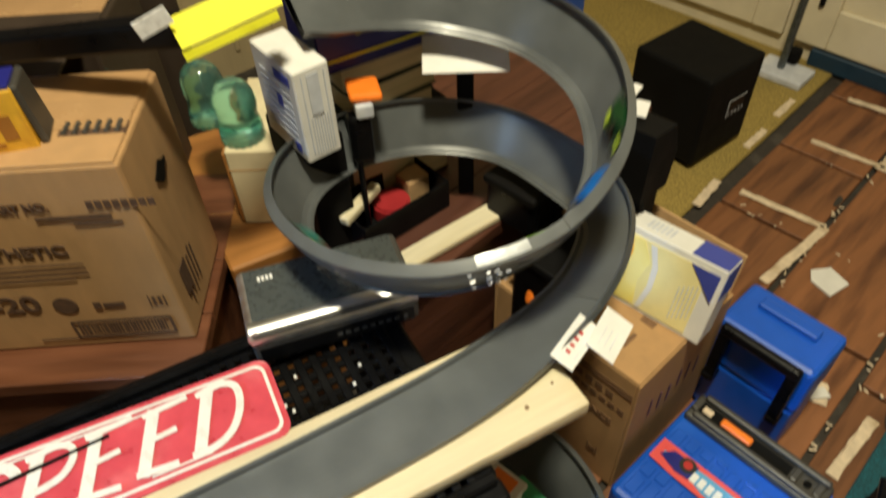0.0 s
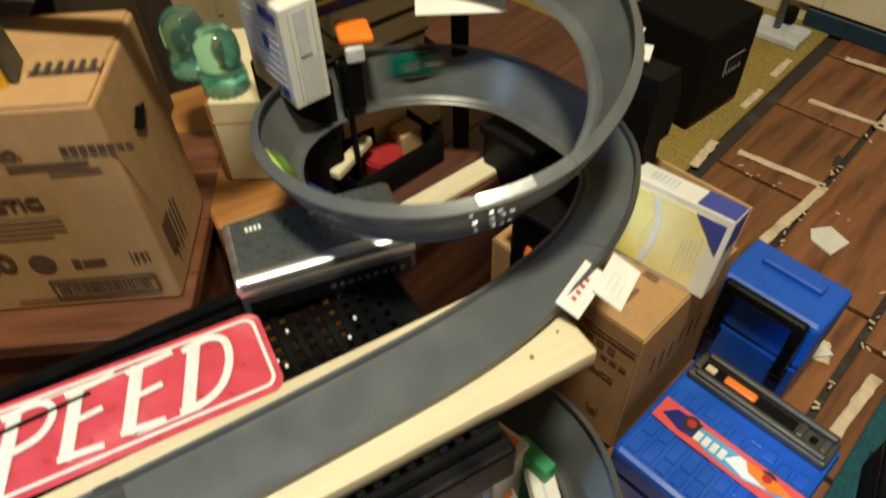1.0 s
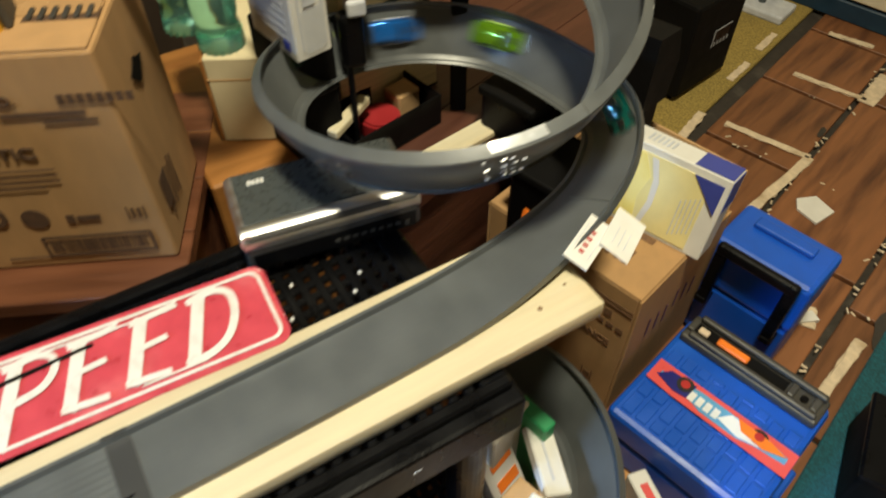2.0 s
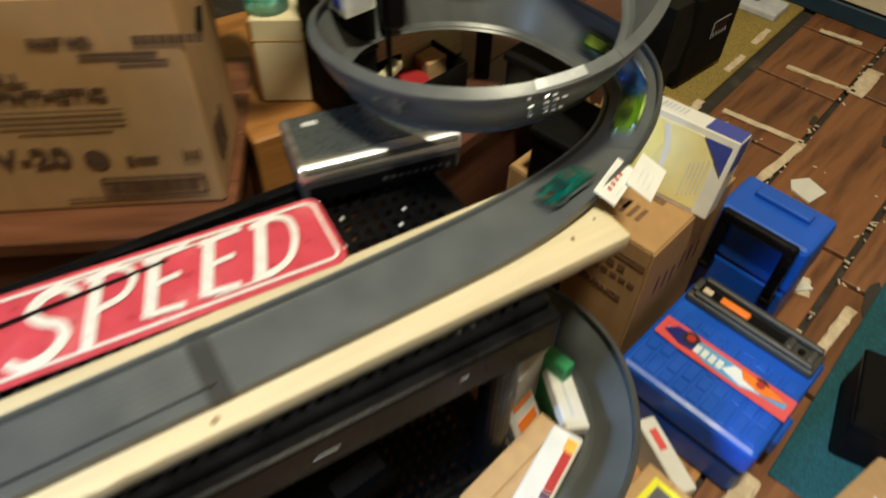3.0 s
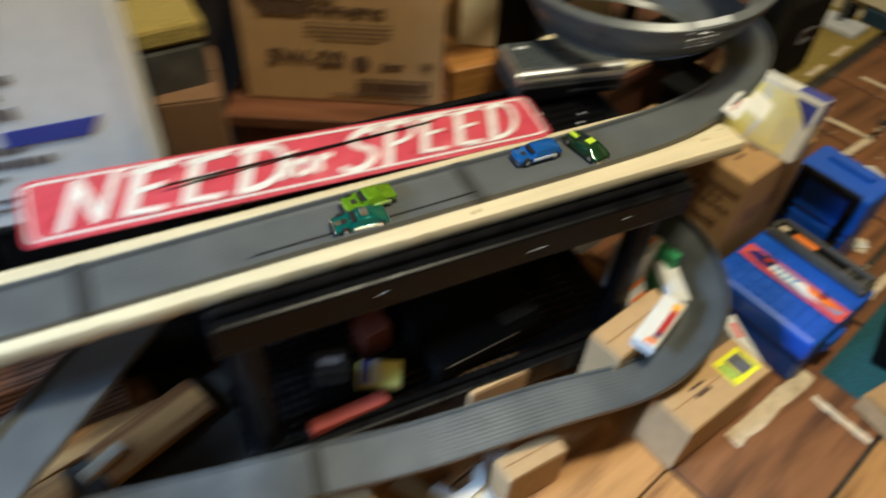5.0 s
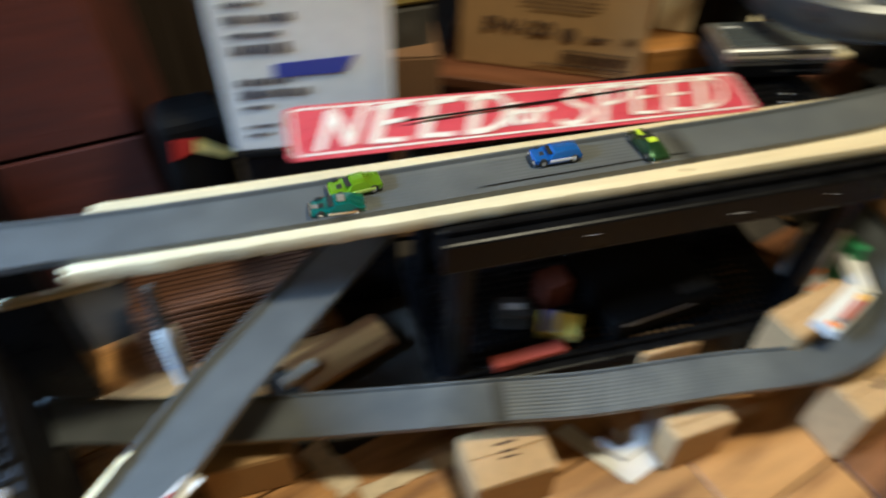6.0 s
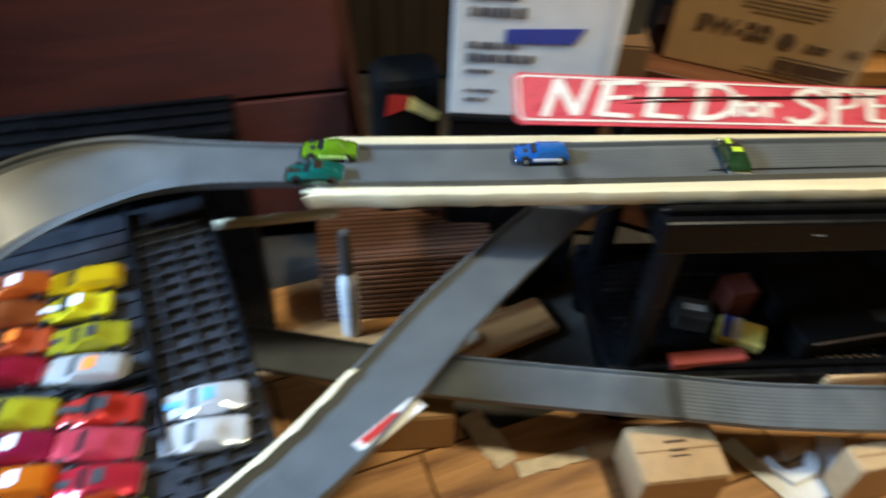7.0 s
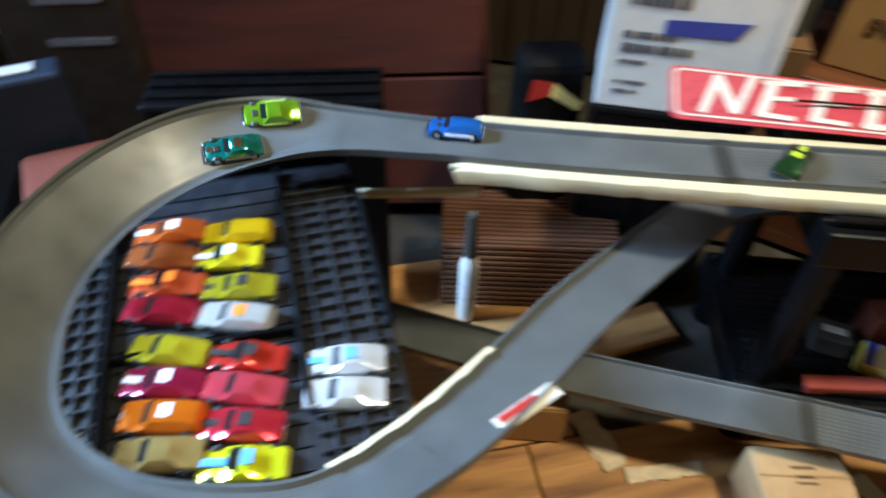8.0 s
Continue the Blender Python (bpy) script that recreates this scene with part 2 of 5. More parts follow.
def bars(name, rows, material, parent, m, thick=0.0006, label=""):
    """Printed lines as plain bars: rows of (x, y, width, height)."""
    if name.endswith("_word") or name.endswith("_panel"):
        return [part(name, slab(w, h, thick, x, y, 0, 0), material, parent, label, m) for x, y, w, h in rows]
    bm = bmesh.new()
    for x, y, w, h in rows:
        slab(w, h, thick, x, y, 0, 0, bm=bm)
    return part(name, bm, material, parent, label, m)




# ---- the track's line: x, y, z, bank, width ----
HX, HY = 0.536, 0.15


def helix(theta, z, bank=60, r=0.161, w=0.068):
    return (HX + r * math.cos(radians(theta)), HY + r * math.sin(radians(theta)), z, bank, w)


LINE = [(0.452, 0.296, .646, 30, .066), (0.468, 0.2975, .643, 32, .066), (0.490, 0.298, .638, 38, .066), helix(84, .627), helix(60, .616), helix(25, .604), helix(-10, .590), helix(-45, .566),
        helix(-80, .541), helix(-115, .526), helix(-150, .515), helix(-185, .503), helix(-220, .486), helix(-255, .468), helix(-290, .456),
        helix(-325, .450), (0.698, 0.135, .447, 46, .068), (0.693, 0.075, .445, 40, .066), (0.655, 0.030, .443, 30, .066), (0.600, -.003, .441, 22, .066),
        (0.520, -.028, .440, 10, .066), (0.430, -.042, .439, 0, .066), (0.30, -.047, .438, 0, .066), (0.165, -.049, .438, 0, .066), (0, -.051, .438, 0, .066),
        (-.256, -.055, .437, 0, .066), (-.45, -.056, .437, 0, .066), (-.576, -.053, .437, 0, .067), (-.674, -.053, .437, -6, .070),
        (-.755, -.066, .438, -24, .078), (-.825, -.110, .441, -36, .082), (-.876, -.184, .443, -38, .082), (-.899, -.276, .443, -38, .082),
        (-.889, -.366, .440, -38, .082), (-.850, -.444, .435, -38, .082), (-.780, -.486, .428, -38, .082), (-.696, -.493, .420, -34, .080),
        (-.610, -.470, .405, -26, .078), (-.537, -.400, .387, -14, .074), (-.470, -.306, .366, -4, .071), (-.394, -.190, .342, 0, .070),
        (-.268, -.030, .308, 0, .070), (-.19, .055, .288, 4, .068), (-.07, .115, .262, 8, .068), (.10, .145, .235, 8, .068), (.29, .140, .210, 12, .068),
        (.44, .102, .193, 32, .072), (.53, .045, .182, 52, .078), (.574, -.030, .174, 57, .080), (.572, -.110, .166, 56, .080), (.526, -.180, .157, 48, .080),
        (.455, -.214, .148, 28, .076), (.37, -.222, .141, 8, .068), (.24, -.206, .137, 0, .068), (.05, -.190, .132, 0, .068), (-.08, -.170, .130, 0, .068),
        (-.25, -.145, .128, 0, .068), (-.44, -.113, .126, 0, .068), (-.63, -.068, .123, 0, .068), (-.74, -.045, .121, 0, .068)]


def spline(k, u):
    a, b, c, d = (np.array(LINE[min(max(i, 0), len(LINE) - 1)], float) for i in (k - 1, k, k + 1, k + 2))
    return 0.5 * (2 * b + (c - a) * u + (2 * a - 5 * b + 4 * c - d) * u * u + (3 * b - a - 3 * c + d) * u ** 3)


STEPS = 10
SAMPLES = np.array([spline(k, j / STEPS) for k in range(len(LINE) - 1) for j in range(STEPS)] + [LINE[-1]])
RUN = np.concatenate([[0], np.cumsum(np.linalg.norm(np.diff(SAMPLES[:, :3], axis=0), axis=1))])


def on_line(s):
    """The place, heading, left side and width of the track at s metres from its top."""
    row = np.array([np.interp(s, RUN, SAMPLES[:, c]) for c in range(5)])
    a, b = (np.array([np.interp(s + e, RUN, SAMPLES[:, c]) for c in range(3)]) for e in (-0.012, 0.012))
    ahead = Vector(b - a).normalized()
    side = Vector((0, 0, 1)).cross(ahead).normalized()
    left = Matrix.Rotation(-radians(row[3]), 3, ahead) @ side
    if (left.z > 0) != (row[3] > 0):
        left = Matrix.Rotation(radians(row[3]), 3, ahead) @ side
    return Vector(row[:3]), ahead, left, ahead.cross(left), row[4], row[3]


def s_at(k):
    return RUN[k * STEPS]


def bow(x, w, bank):
    """How far the hollow of a banked curve lifts the floor at x, and its slope there."""
    b = 0.0070 * min(1.0, abs(bank) / 30.0)
    out = max(0.0, 2 * x / w * (1 if bank > 0 else -1) - 0.35)  # the raised side curls up further
    return b * ((2 * x / w) ** 2 - 0.33) + 0.9 * b * out ** 2, b * 8 * x / (w * w) + 1.8 * b * out * 2 / w * (1 if bank > 0 else -1)


def section(w, bank, rib=0.00002):
    """The moulded cross-section: ribbed floor, two rails, and a deeper skirt on the raised side."""
    t, rail, h = 0.0025, 0.003, 0.0055
    wall = min(1.0, abs(bank) / 30.0)
    hl, hr = (h, h - 0.001 * wall) if bank > 0 else (h - 0.001 * wall, h)
    dl, dr = (0.0045, 0.005) if bank > 0 else (0.005, 0.0045)
    x = w / 2
    pts = [(-x, hr), (-x + rail, hr), (-x + rail + 0.0015, 0.0004)]
    ribs = 9
    for i in range(ribs):
        c = -x + rail + 0.004 + (w - 2 * rail - 0.008) * (i + 0.5) / ribs
        pts += [(c - 0.0011, 0.0), (c - 0.0005, rib), (c + 0.0005, rib), (c + 0.0011, 0.0)]
    pts += [(x - rail - 0.0015, 0.0004), (x - rail, hl), (x, hl), (x, hl - 0.001), (x - 0.001, -dl), (x - 0.003, -dl), (x - 0.003, -t), (-x + 0.003, -t), (-x + 0.003, -dr), (-x + 0.001, -dr), (-x, hr - 0.001)]
    return [(px, pz + bow(px, w, bank)[0]) for px, pz in pts]


def sweep(s0, s1, step=0.012, grow=0.0, lift=0.0, rib=0.00002):
    bm, rings = bmesh.new(), []
    n = max(2, int((s1 - s0) / step) + 1)
    for k in range(n):
        p, ahead, left, up, w, bank = on_line(s0 + (s1 - s0) * k / (n - 1))
        rings.append([bm.verts.new(p + left * (x * (1 + grow)) + up * (z * (1 + grow) + lift)) for x, z in section(w, bank, rib)])
    m = len(rings[0])
    for a, b in zip(rings, rings[1:]):
        for k in range(m):
            bm.faces.new((a[k], a[(k + 1) % m], b[(k + 1) % m], b[k]))
    bm.faces.new(rings[0]), bm.faces.new(list(reversed(rings[-1])))
    return bm


# ---- structure ----
U = 17.0  # the way the floor boards run
floor = tagged(part("floor", slab(9, 9, 0.06, 0, 0, -0.072, 0), FLOOR_DARK), "dark worn subfloor under laminate boards, left bare in place of shade behind the low track", "floor", kind="structure")
ceiling = tagged(part("ceiling", slab(9, 9, 0.1, 0, 0, 2.42, 0), CEIL), "plain off-white painted ceiling", "ceiling", kind="structure")


def wall(name, x, y, turn, length, material, label):
    return tagged(part(name, slab(length, 0.12, 2.49, 0, 0.06, -0.07, 0), material, None, "", pose(x, y, 0, 0, 0, turn)), label, "wall", kind="structure")


wall("wall_north", 0.2, 1.25, 12, 6.2, BEIGE_WALL, "beige panelled wall with narrow vertical grooves")
wall("wall_east", 1.86, 0.42, -74, 7.4, CREAM, "cream painted cupboard wall above a dark blue skirting")
wall("wall_south", 0, -2.4, 180, 6.6, CREAM, "plain cream wall behind the track")
wall("wall_west", -2.3, -0.6, 90, 5.6, BEIGE_WALL, "plain beige wall beside the track")
M_EAST = pose(1.86, 0.42, 0, 0, 0, -74)
baseboard = tagged(part("baseboard", slab(2.2, 0.02, 0.045, 0.9, -0.0115, 0.0, 0.003), BLUE_PAINT, None, "", M_EAST), "dark blue painted skirting board", "baseboard", kind="structure")


def groove_battens():
    m = pose(0.2, 1.25, 0, 0, 0, 12)
    for k in range(30):
        ob = part("trim", slab(0.012, 0.006, 2.3, -1.6 + 0.11 * k, -0.0035, 0.05, 0.002), BEIGE_WALL, None, "", m)
        tagged(ob, "narrow beige wall batten", "trim", "wall battens", "structure")


groove_battens()


def cupboard_door(x):
    d = thing("cupboard_door", M_EAST @ pose(x, -0.002, 0.052), "closed cream panelled cupboard door with black ironwork", "door", "cupboard doors", "structure")
    w, h = 0.56, 1.4
    part("panel", slab(w - 0.16, 0.01, h - 0.2, 0, -0.005, 0.1, 0.002), CREAM, d)
    for sx in (-1, 1):
        part("stile", slab(0.08, 0.02, h, sx * (w / 2 - 0.04), -0.011, 0, 0.003), CREAM, d)
    for z in (0, h - 0.1):
        part("rail", slab(w - 0.161, 0.02, 0.1, 0, -0.011, z, 0.003), CREAM, d)
    k = part("handle", slab(0.012, 0.012, 0.10, -w / 2 + 0.04, -0.028, 0.10, 0.004), BLACK_MATT, d, "black iron pull")
    part("back_plate", plate([(0, 0.035), (-0.022, 0.012), (-0.007, 0), (-0.022, -0.012), (0, -0.035), (0.022, -0.012), (0.007, 0), (0.022, 0.012)], 0.004,
                             pose(-w / 2 + 0.04, -0.021, 0.15, 90)), BLACK_MATT, k)
    return d


for x in (-0.56, 0.03, 0.62):
    cupboard_door(x)


def on_floor(u, v, z=0, turn=0):
    """A pose on the floor in the boards' own directions, from the corner where the pale strips meet."""
    return pose(1.367, 0.18, 0, 0, 0, U) @ pose(u, v, z, 0, 0, turn)


# the carpets
tagged(part("olive_carpet", slab(1.5, 0.9, 0.012, 0.1, 0.668, -0.011, 0.003), OLIVE_CARPET, None, "", on_floor(0, 0)), "worn olive yellow carpet strip along the boards", "carpet", kind="structure")
tagged(part("teal_carpet", slab(1.02, 0.95, 0.0045, -0.20, -0.727, 0.0005, 0.002), TEAL_CARPET, None, "", on_floor(0, 0)), "dark teal carpet at the edge of the boards", "carpet", kind="structure")


# ---- the shelf unit that carries the plank ----
def shelf_unit():
    d = thing("plastic_shelf", pose(0.145, 0.005, 0), "low black plastic shelf unit with a slotted top", "shelf")
    w, dep, top = 0.60, 0.272, 0.413
    for z, name in ((top, "top_shelf"), (0.115, "lower_shelf")):
        t = part(name, slab(w - 0.04, 0.012, 0.0052, 0, 0, z - 0.0064, 0.001), BLACK, d, "slotted black shelf board")
        for k in range(40):
            part("slat", slab(0.0084, dep - 0.04, 0.006, -w / 2 + 0.022 + 0.01425 * k, 0, z - 0.006, 0.001), BLACK, t)
        for k in range(17):
            part("cross_slat", slab(w - 0.04, 0.0072, 0.0055, 0, -dep / 2 + 0.024 + 0.014 * k, z - 0.0062, 0.001), BLACK, t)
        for sy in (-1, 1):
            part("rim", slab(w, 0.022, 0.048, 0, sy * (dep / 2 - 0.011), z - 0.049, 0.004, 2), BLACK, t)
            part("lip", slab(w - 0.01, 0.010, 0.010, 0, sy * (dep / 2 - 0.018), z - 0.0005, 0.002), BLACK, t)
        for sx in (-1, 1):
            part("end_rim", slab(0.022, dep - 0.045, 0.048, sx * (w / 2 - 0.011), 0, z - 0.049, 0.004, 2), BLACK, t)
    for x, z, l in ((0.075, 0.386, 0.026), (0.20, 0.392, 0.010), (-0.12, 0.392, 0.012)):
        part("scratch", slab(l * 0.8, 0.0004, 0.0006, x, -dep / 2 - 0.0003, z, 0), PAPER_GREY, d, "pale scratch on the rim")
    for sx in (-1, 1):
        for sy in (-1, 1):
            part("leg", rod(0.019, 0.30, pose(sx * (w / 2 - 0.032), sy * (dep / 2 - 0.034), 0.215), 24), BLACK, d)
            part("foot", rod(0.026, 0.066, pose(sx * (w / 2 - 0.032), sy * (dep / 2 - 0.034), 0.033), 24, 0.021), BLACK, d)
    return d


shelf_unit()


def pine_plank():
    d = thing("pine_plank", pose(0.005, -0.048, 0.4143), "pale pine plank with a split end, lying on the shelf", "plank")
    bm = slab(1.076, 0.106, 0.0195, 0, 0, 0, 0.003, 2)
    bmesh.ops.subdivide_edges(bm, edges=[e for e in bm.edges if e.calc_length() > 0.8], cuts=70)
    for v in bm.verts:  # torn bark edge and rough broken end
        if v.co.y < -0.03:
            v.co.y += (0.0022 if v.co.x < 0.1 else 0.0007) * noise.noise(v.co * 55) + (0.0025 if v.co.x < -0.2 else 0.0) * noise.noise(v.co * 19)
            v.co.z += (0.0016 if v.co.z < 0.01 else 0.0) * noise.noise(v.co * 40)
        if v.co.x < -0.5:
            v.co.x += 0.012 * math.sin(v.co.y * 260) + 0.01 * noise.noise(v.co * 60)
    smooth(part("board", bm, PINE, d))
    for x, y, r in ((0.487, -0.030, 0.0022), (-0.1, 0.03, 0.005), (0.15, -0.043, 0.003), (0.52, -0.02, 0.0015), (0.505, 0.02, 0.0015)):
        part("knot", rod(r, 0.0006, pose(x, y, 0.0196), 10), KNOT, d, "dark pine knot")
    rng = random.Random(4)
    for k in range(7):
        part("splinter", slab(0.02 + 0.016 * rng.random(), 0.008, 0.006, -0.540 - 0.008 * rng.random(), -0.044 + 0.0145 * k, 0.002 + 0.010 * rng.random(), 0.002,
                              turn=pose(0, 0, 0, 0, 0, rng.uniform(-1.5, 1.5))), PINE, d)
    return d


pine_plank()


STROKES = {"E": (((.20, 0), (.26, 1)), .20, ((.06, .94), (.88, 1.0)), .11, ((.2, .50), (.74, .55)), .10, ((.08, .05), (.84, .0)), .11),
           "P": (((.18, -.14), (.27, 1)), .20, ((.06, .94), (.55, 1.0), (.84, .90), (.90, .70), (.72, .50), (.30, .42)), .12),
           "D": (((.20, 0), (.26, 1)), .20, ((.04, .94), (.50, 1.0), (.82, .86), (.92, .52), (.80, .18), (.48, .02), (.06, .02)), .13),
           "S": (((.98, .84), (.72, 1.06), (.36, 1.0), (.20, .80), (.38, .60), (.70, .44), (.80, .22), (.58, .0), (.20, -.06), (-.10, .10)), .18),
           "N": (((.12, -.04), (.18, 1)), .15, ((.16, 1), (.74, .02)), .19, ((.74, .0), (.86, 1.08)), .13)}


def brush_letter(ch, w, h, slant=0.30):
    """A brushed capital of broad and thin strokes, each a flat ribbon with tapering ends."""
    bm, rows = bmesh.new(), STROKES[ch]
    for k in range(0, len(rows), 2):
        pts = [Vector((x * w + y * h * slant, y * h, 0)) for x, y in rows[k]]
        if len(pts) > 2:  # round the bowls
            ends = [pts[0]] + pts + [pts[-1]]
            pts = [0.5 * (2 * b + (c - a) * u + (2 * a - 5 * b + 4 * c - e) * u * u + (3 * b - a - 3 * c + e) * u ** 3)
                   for a, b, c, e in zip(ends, ends[1:], ends[2:], ends[3:]) for u in (0, 0.25, 0.5, 0.75)] + [pts[-1]]
        half, last, n = rows[k + 1] * w * 0.56, None, len(pts)
        for i, p in enumerate(pts):
            t = (pts[min(i + 1, n - 1)] - pts[max(i - 1, 0)]).normalized()
            side = Vector((-t.y, t.x, 0)) * half * (0.78 if i in (0, n - 1) and n > 2 else 1.0)
            row = [bm.verts.new(p + side + Vector((0, 0, 0.0002 * k))), bm.verts.new(p - side + Vector((0, 0, 0.0002 * k)))]
            if last:
                bm.faces.new((last[0], last[1], row[1], row[0]))
            last = row
    return bm


def tin_sign():
    d = thing("tin_sign", pose(0.004, 0.0530, 0.4366, 4, 0, -2.5), "red tin sign with white brushed lettering, lying on the shelf", "sign")
    W, Hh = 0.612, 0.082
    part("plate", plate(round_rect(W, Hh, 0.012), 0.0012), RED_SIGN, d)
    bm = bmesh.new()
    a, b = round_rect(W - 0.010, Hh - 0.010, 0.010), round_rect(W - 0.016, Hh - 0.016, 0.008)
    va, vb = [bm.verts.new((x, y, 0.0026)) for x, y in a], [bm.verts.new((x, y, 0.0026)) for x, y in b]
    for k in range(len(va)):
        q = (k + 1) % len(va)
        bm.faces.new((va[k], va[q], vb[q], vb[k]))
    part("border", bm, WHITE_SIGN, d, "thin white border line")
    for word, x, pitch, w in (("NEED", -0.276, 0.061, 0.060), ("SPEED", 0.036, 0.0462, 0.0455)):
        for k, ch in enumerate(word):
            part("letter", brush_letter(ch, w, 0.057 if ch != "S" else 0.052), WHITE_SIGN, d, "white slanted brushed letter", pose(x + pitch * k, -0.027, 0.0026))
    lettering("small_word", "for", 0.052, WHITE_SIGN, d, pose(-0.008, -0.006, 0.0026), shear=0.30, sx=0.95, bold=0.0016, label="white small lettering")
    for x, w, y in ((0.13, 0.10, 0.0305), (0.20, 0.06, 0.0285), (0.215, 0.05, -0.0295)):
        part("brush_stroke", slab(w, 0.0018, 0.0006, x, y, 0.0024, 0), WHITE_SIGN, d, "white brush stroke")
    for ob in d.children:  # the thin plate is sprung: its far end lifts at the back
        m, back = ob.matrix_basis.copy(), ob.matrix_basis.inverted()
        bm = bmesh.new()
        bm.from_mesh(ob.data)
        for k in range(1, 16):
            cut = back @ Vector((-0.306 + 0.612 * k / 16, 0, 0))
            bmesh.ops.bisect_plane(bm, geom=bm.verts[:] + bm.edges[:] + bm.faces[:], plane_co=cut, plane_no=(1, 0, 0))
        for v in bm.verts:
            p = m @ v.co
            a, yy = radians(13.0 * max(0.0, 0.306 - p.x) / 0.612), p.y + Hh / 2
            v.co = back @ Vector((p.x, -Hh / 2 + yy * math.cos(a) - p.z * math.sin(a), p.z * math.cos(a) + yy * math.sin(a)))
        bm.to_mesh(ob.data)
        bm.free()
    return d


tin_sign()
tagged(part("black_wire", rod(0.0016, 0.33, pose(0.005, 0.060, 0.4480, 0, 91.5, 2.4), 8), BLACK_MATT), "thin black wire lying across the red sign", "wire")

tagged(part("black_thread", rod(0.0008, 0.26, pose(0.035, -0.0685, 0.4392, 0, 90, 1.2), 6), BLACK_MATT), "thin black thread lying along the grey track", "thread")


# ---- the race track ----
def race_track():
    d = thing("race_track", pose(0, 0, 0), "grey plastic toy race track with spiral, curves and ramp", "toy track")
    cuts = [0, 8, 13, 19, 23, 25, 28, 38, 41, 46, 52, 55, len(LINE) - 1]
    for a, b in zip(cuts, cuts[1:]):
        smooth(part("track_section", sweep(s_at(a) + 0.0002, s_at(b) - 0.0002, rib={23: 0.00016, 46: 0.00012, 52: 0.00016, 28: 0.00034}.get(a, 0.00002)), TRACK, d), 35)
    for c in (23, 25, 55):
        part("joint_clip", sweep(s_at(c) - 0.009, s_at(c) + 0.009, 0.006, 0.008, 0.0004), TRACK_DARK, d, "dark ribbed track joint")
    rng = random.Random(2)
    for theta, drop, label in ((-113, 0.005, "foil tape piece"), (-158, 0.008, "foil tape piece"), (-34, 0.010, "foil tape piece")):
        for i in range(5):
            for j in range(4):
                k0 = s_at(3) + (84 - theta - 2.4 * i) / 360.0 * 2 * math.pi * 0.161
                p, ahead, left, up, w, bank = on_line(k0 + rng.uniform(-.001, .001))
                x = w / 2 - drop - 0.0062 * j + rng.uniform(-.001, .001)
                m = Matrix((ahead, left, up)).transposed().to_4x4()
                m.translation = p + left * x + up * (bow(x, w, bank)[0] - 0.0062)
                if rng.random() < (0.75 if theta == -113 else 0.45):
                    part("tape_piece", slab(rng.uniform(0.0025, 0.0045), rng.uniform(0.002, 0.004), 0.0010, 0, 0, 0, 0, turn=m @ pose(0, 0, 0, rng.uniform(-12, 12), rng.uniform(-12, 12), rng.uniform(-15, 15))), rng.choice((CLEAR_TAPE, CLEAR_TAPE, PAPER_GREY)) if theta == -113 else DARK_GREY, d, label)
    bm, last = bmesh.new(), None
    k0 = s_at(3) + (84 + 111) / 360.0 * 2 * math.pi * 0.161
    for k in range(9):  # glossy tape over the upper rim, pale to paint its highlight, ending at the joint
        p, ahead, left, up, w, bank = on_line(k0 - 0.0055 * k)
        row = [bm.verts.new(p + left * x + up * (z + bow(min(x, w / 2), w, bank)[0])) for x, z in ((w / 2 - 0.0028, 0.0059), (w / 2 + 0.0006, 0.0059), (w / 2 + 0.0008, 0.0010), (w / 2 + 0.0007, -0.0032))]
        if last:
            for i in range(3):
                bm.faces.new((last[i], last[i + 1], row[i + 1], row[i]))
        last = row
    smooth(part("rim_tape", bm, RIM_HIGHLIGHT, d, "glossy tape over the rim, coloured pale for the lamp's highlight"), 60)
    return d


race_track()


# ---- toy cars ----
def car_body(L, W, Hh, style):
    """A lofted car shell; nose towards +x, wheels' ground at z = 0."""
    top = {"coupe": [(0, .30), (.06, .42), (.20, .52), (.34, .58), (.46, .95), (.62, 1.0), (.74, .94), (.88, .62), (.97, .55), (1, .34)],
           "sedan": [(0, .32), (.05, .50), (.24, .56), (.34, .60), (.44, .97), (.66, 1.0), (.78, .70), (.90, .64), (.98, .56), (1, .32)],
           "wagon": [(0, .34), (.05, .54), (.25, .60), (.33, .64), (.42, .97), (.80, 1.0), (.93, .86), (.97, .60), (.99, .5), (1, .32)],
           "race": [(0, .22), (.08, .30), (.25, .42), (.38, .52), (.48, .85), (.58, .90), (.72, .60), (.86, .52), (.96, .56), (1, .40)]}[style]
    bm, rings = bmesh.new(), []
    for u, h in top:
        x = L * (0.5 - u)
        z1 = Hh * h
        end = 1 - 0.18 * abs(2 * u - 1) ** 4
        cab = max(0, h - 0.62) / 0.38
        half, z0, belt = W / 2 * end, Hh * 0.17, Hh * min(h, 0.58)
        roof = half * (0.97 - 0.30 * cab)
        pts = [(-half * .94, z0), (-half, (z0 + belt) / 2), (-half * .96, belt), (-roof, z1 - 0.0006), (-roof * .86, z1), (0, z1 + 0.0006),
               (roof * .86, z1), (roof, z1 - 0.0006), (half * .96, belt), (half, (z0 + belt) / 2), (half * .94, z0)]
        rings.append([bm.verts.new((x, y, z)) for y, z in pts])
    n = len(rings[0])
    for a, b in zip(rings, rings[1:]):
        for k in range(n):
            bm.faces.new((a[k], a[(k + 1) % n], b[(k + 1) % n], b[k]))
    bm.faces.new(rings[0]), bm.faces.new(list(reversed(rings[-1])))
    return bm


PAINTS = {}


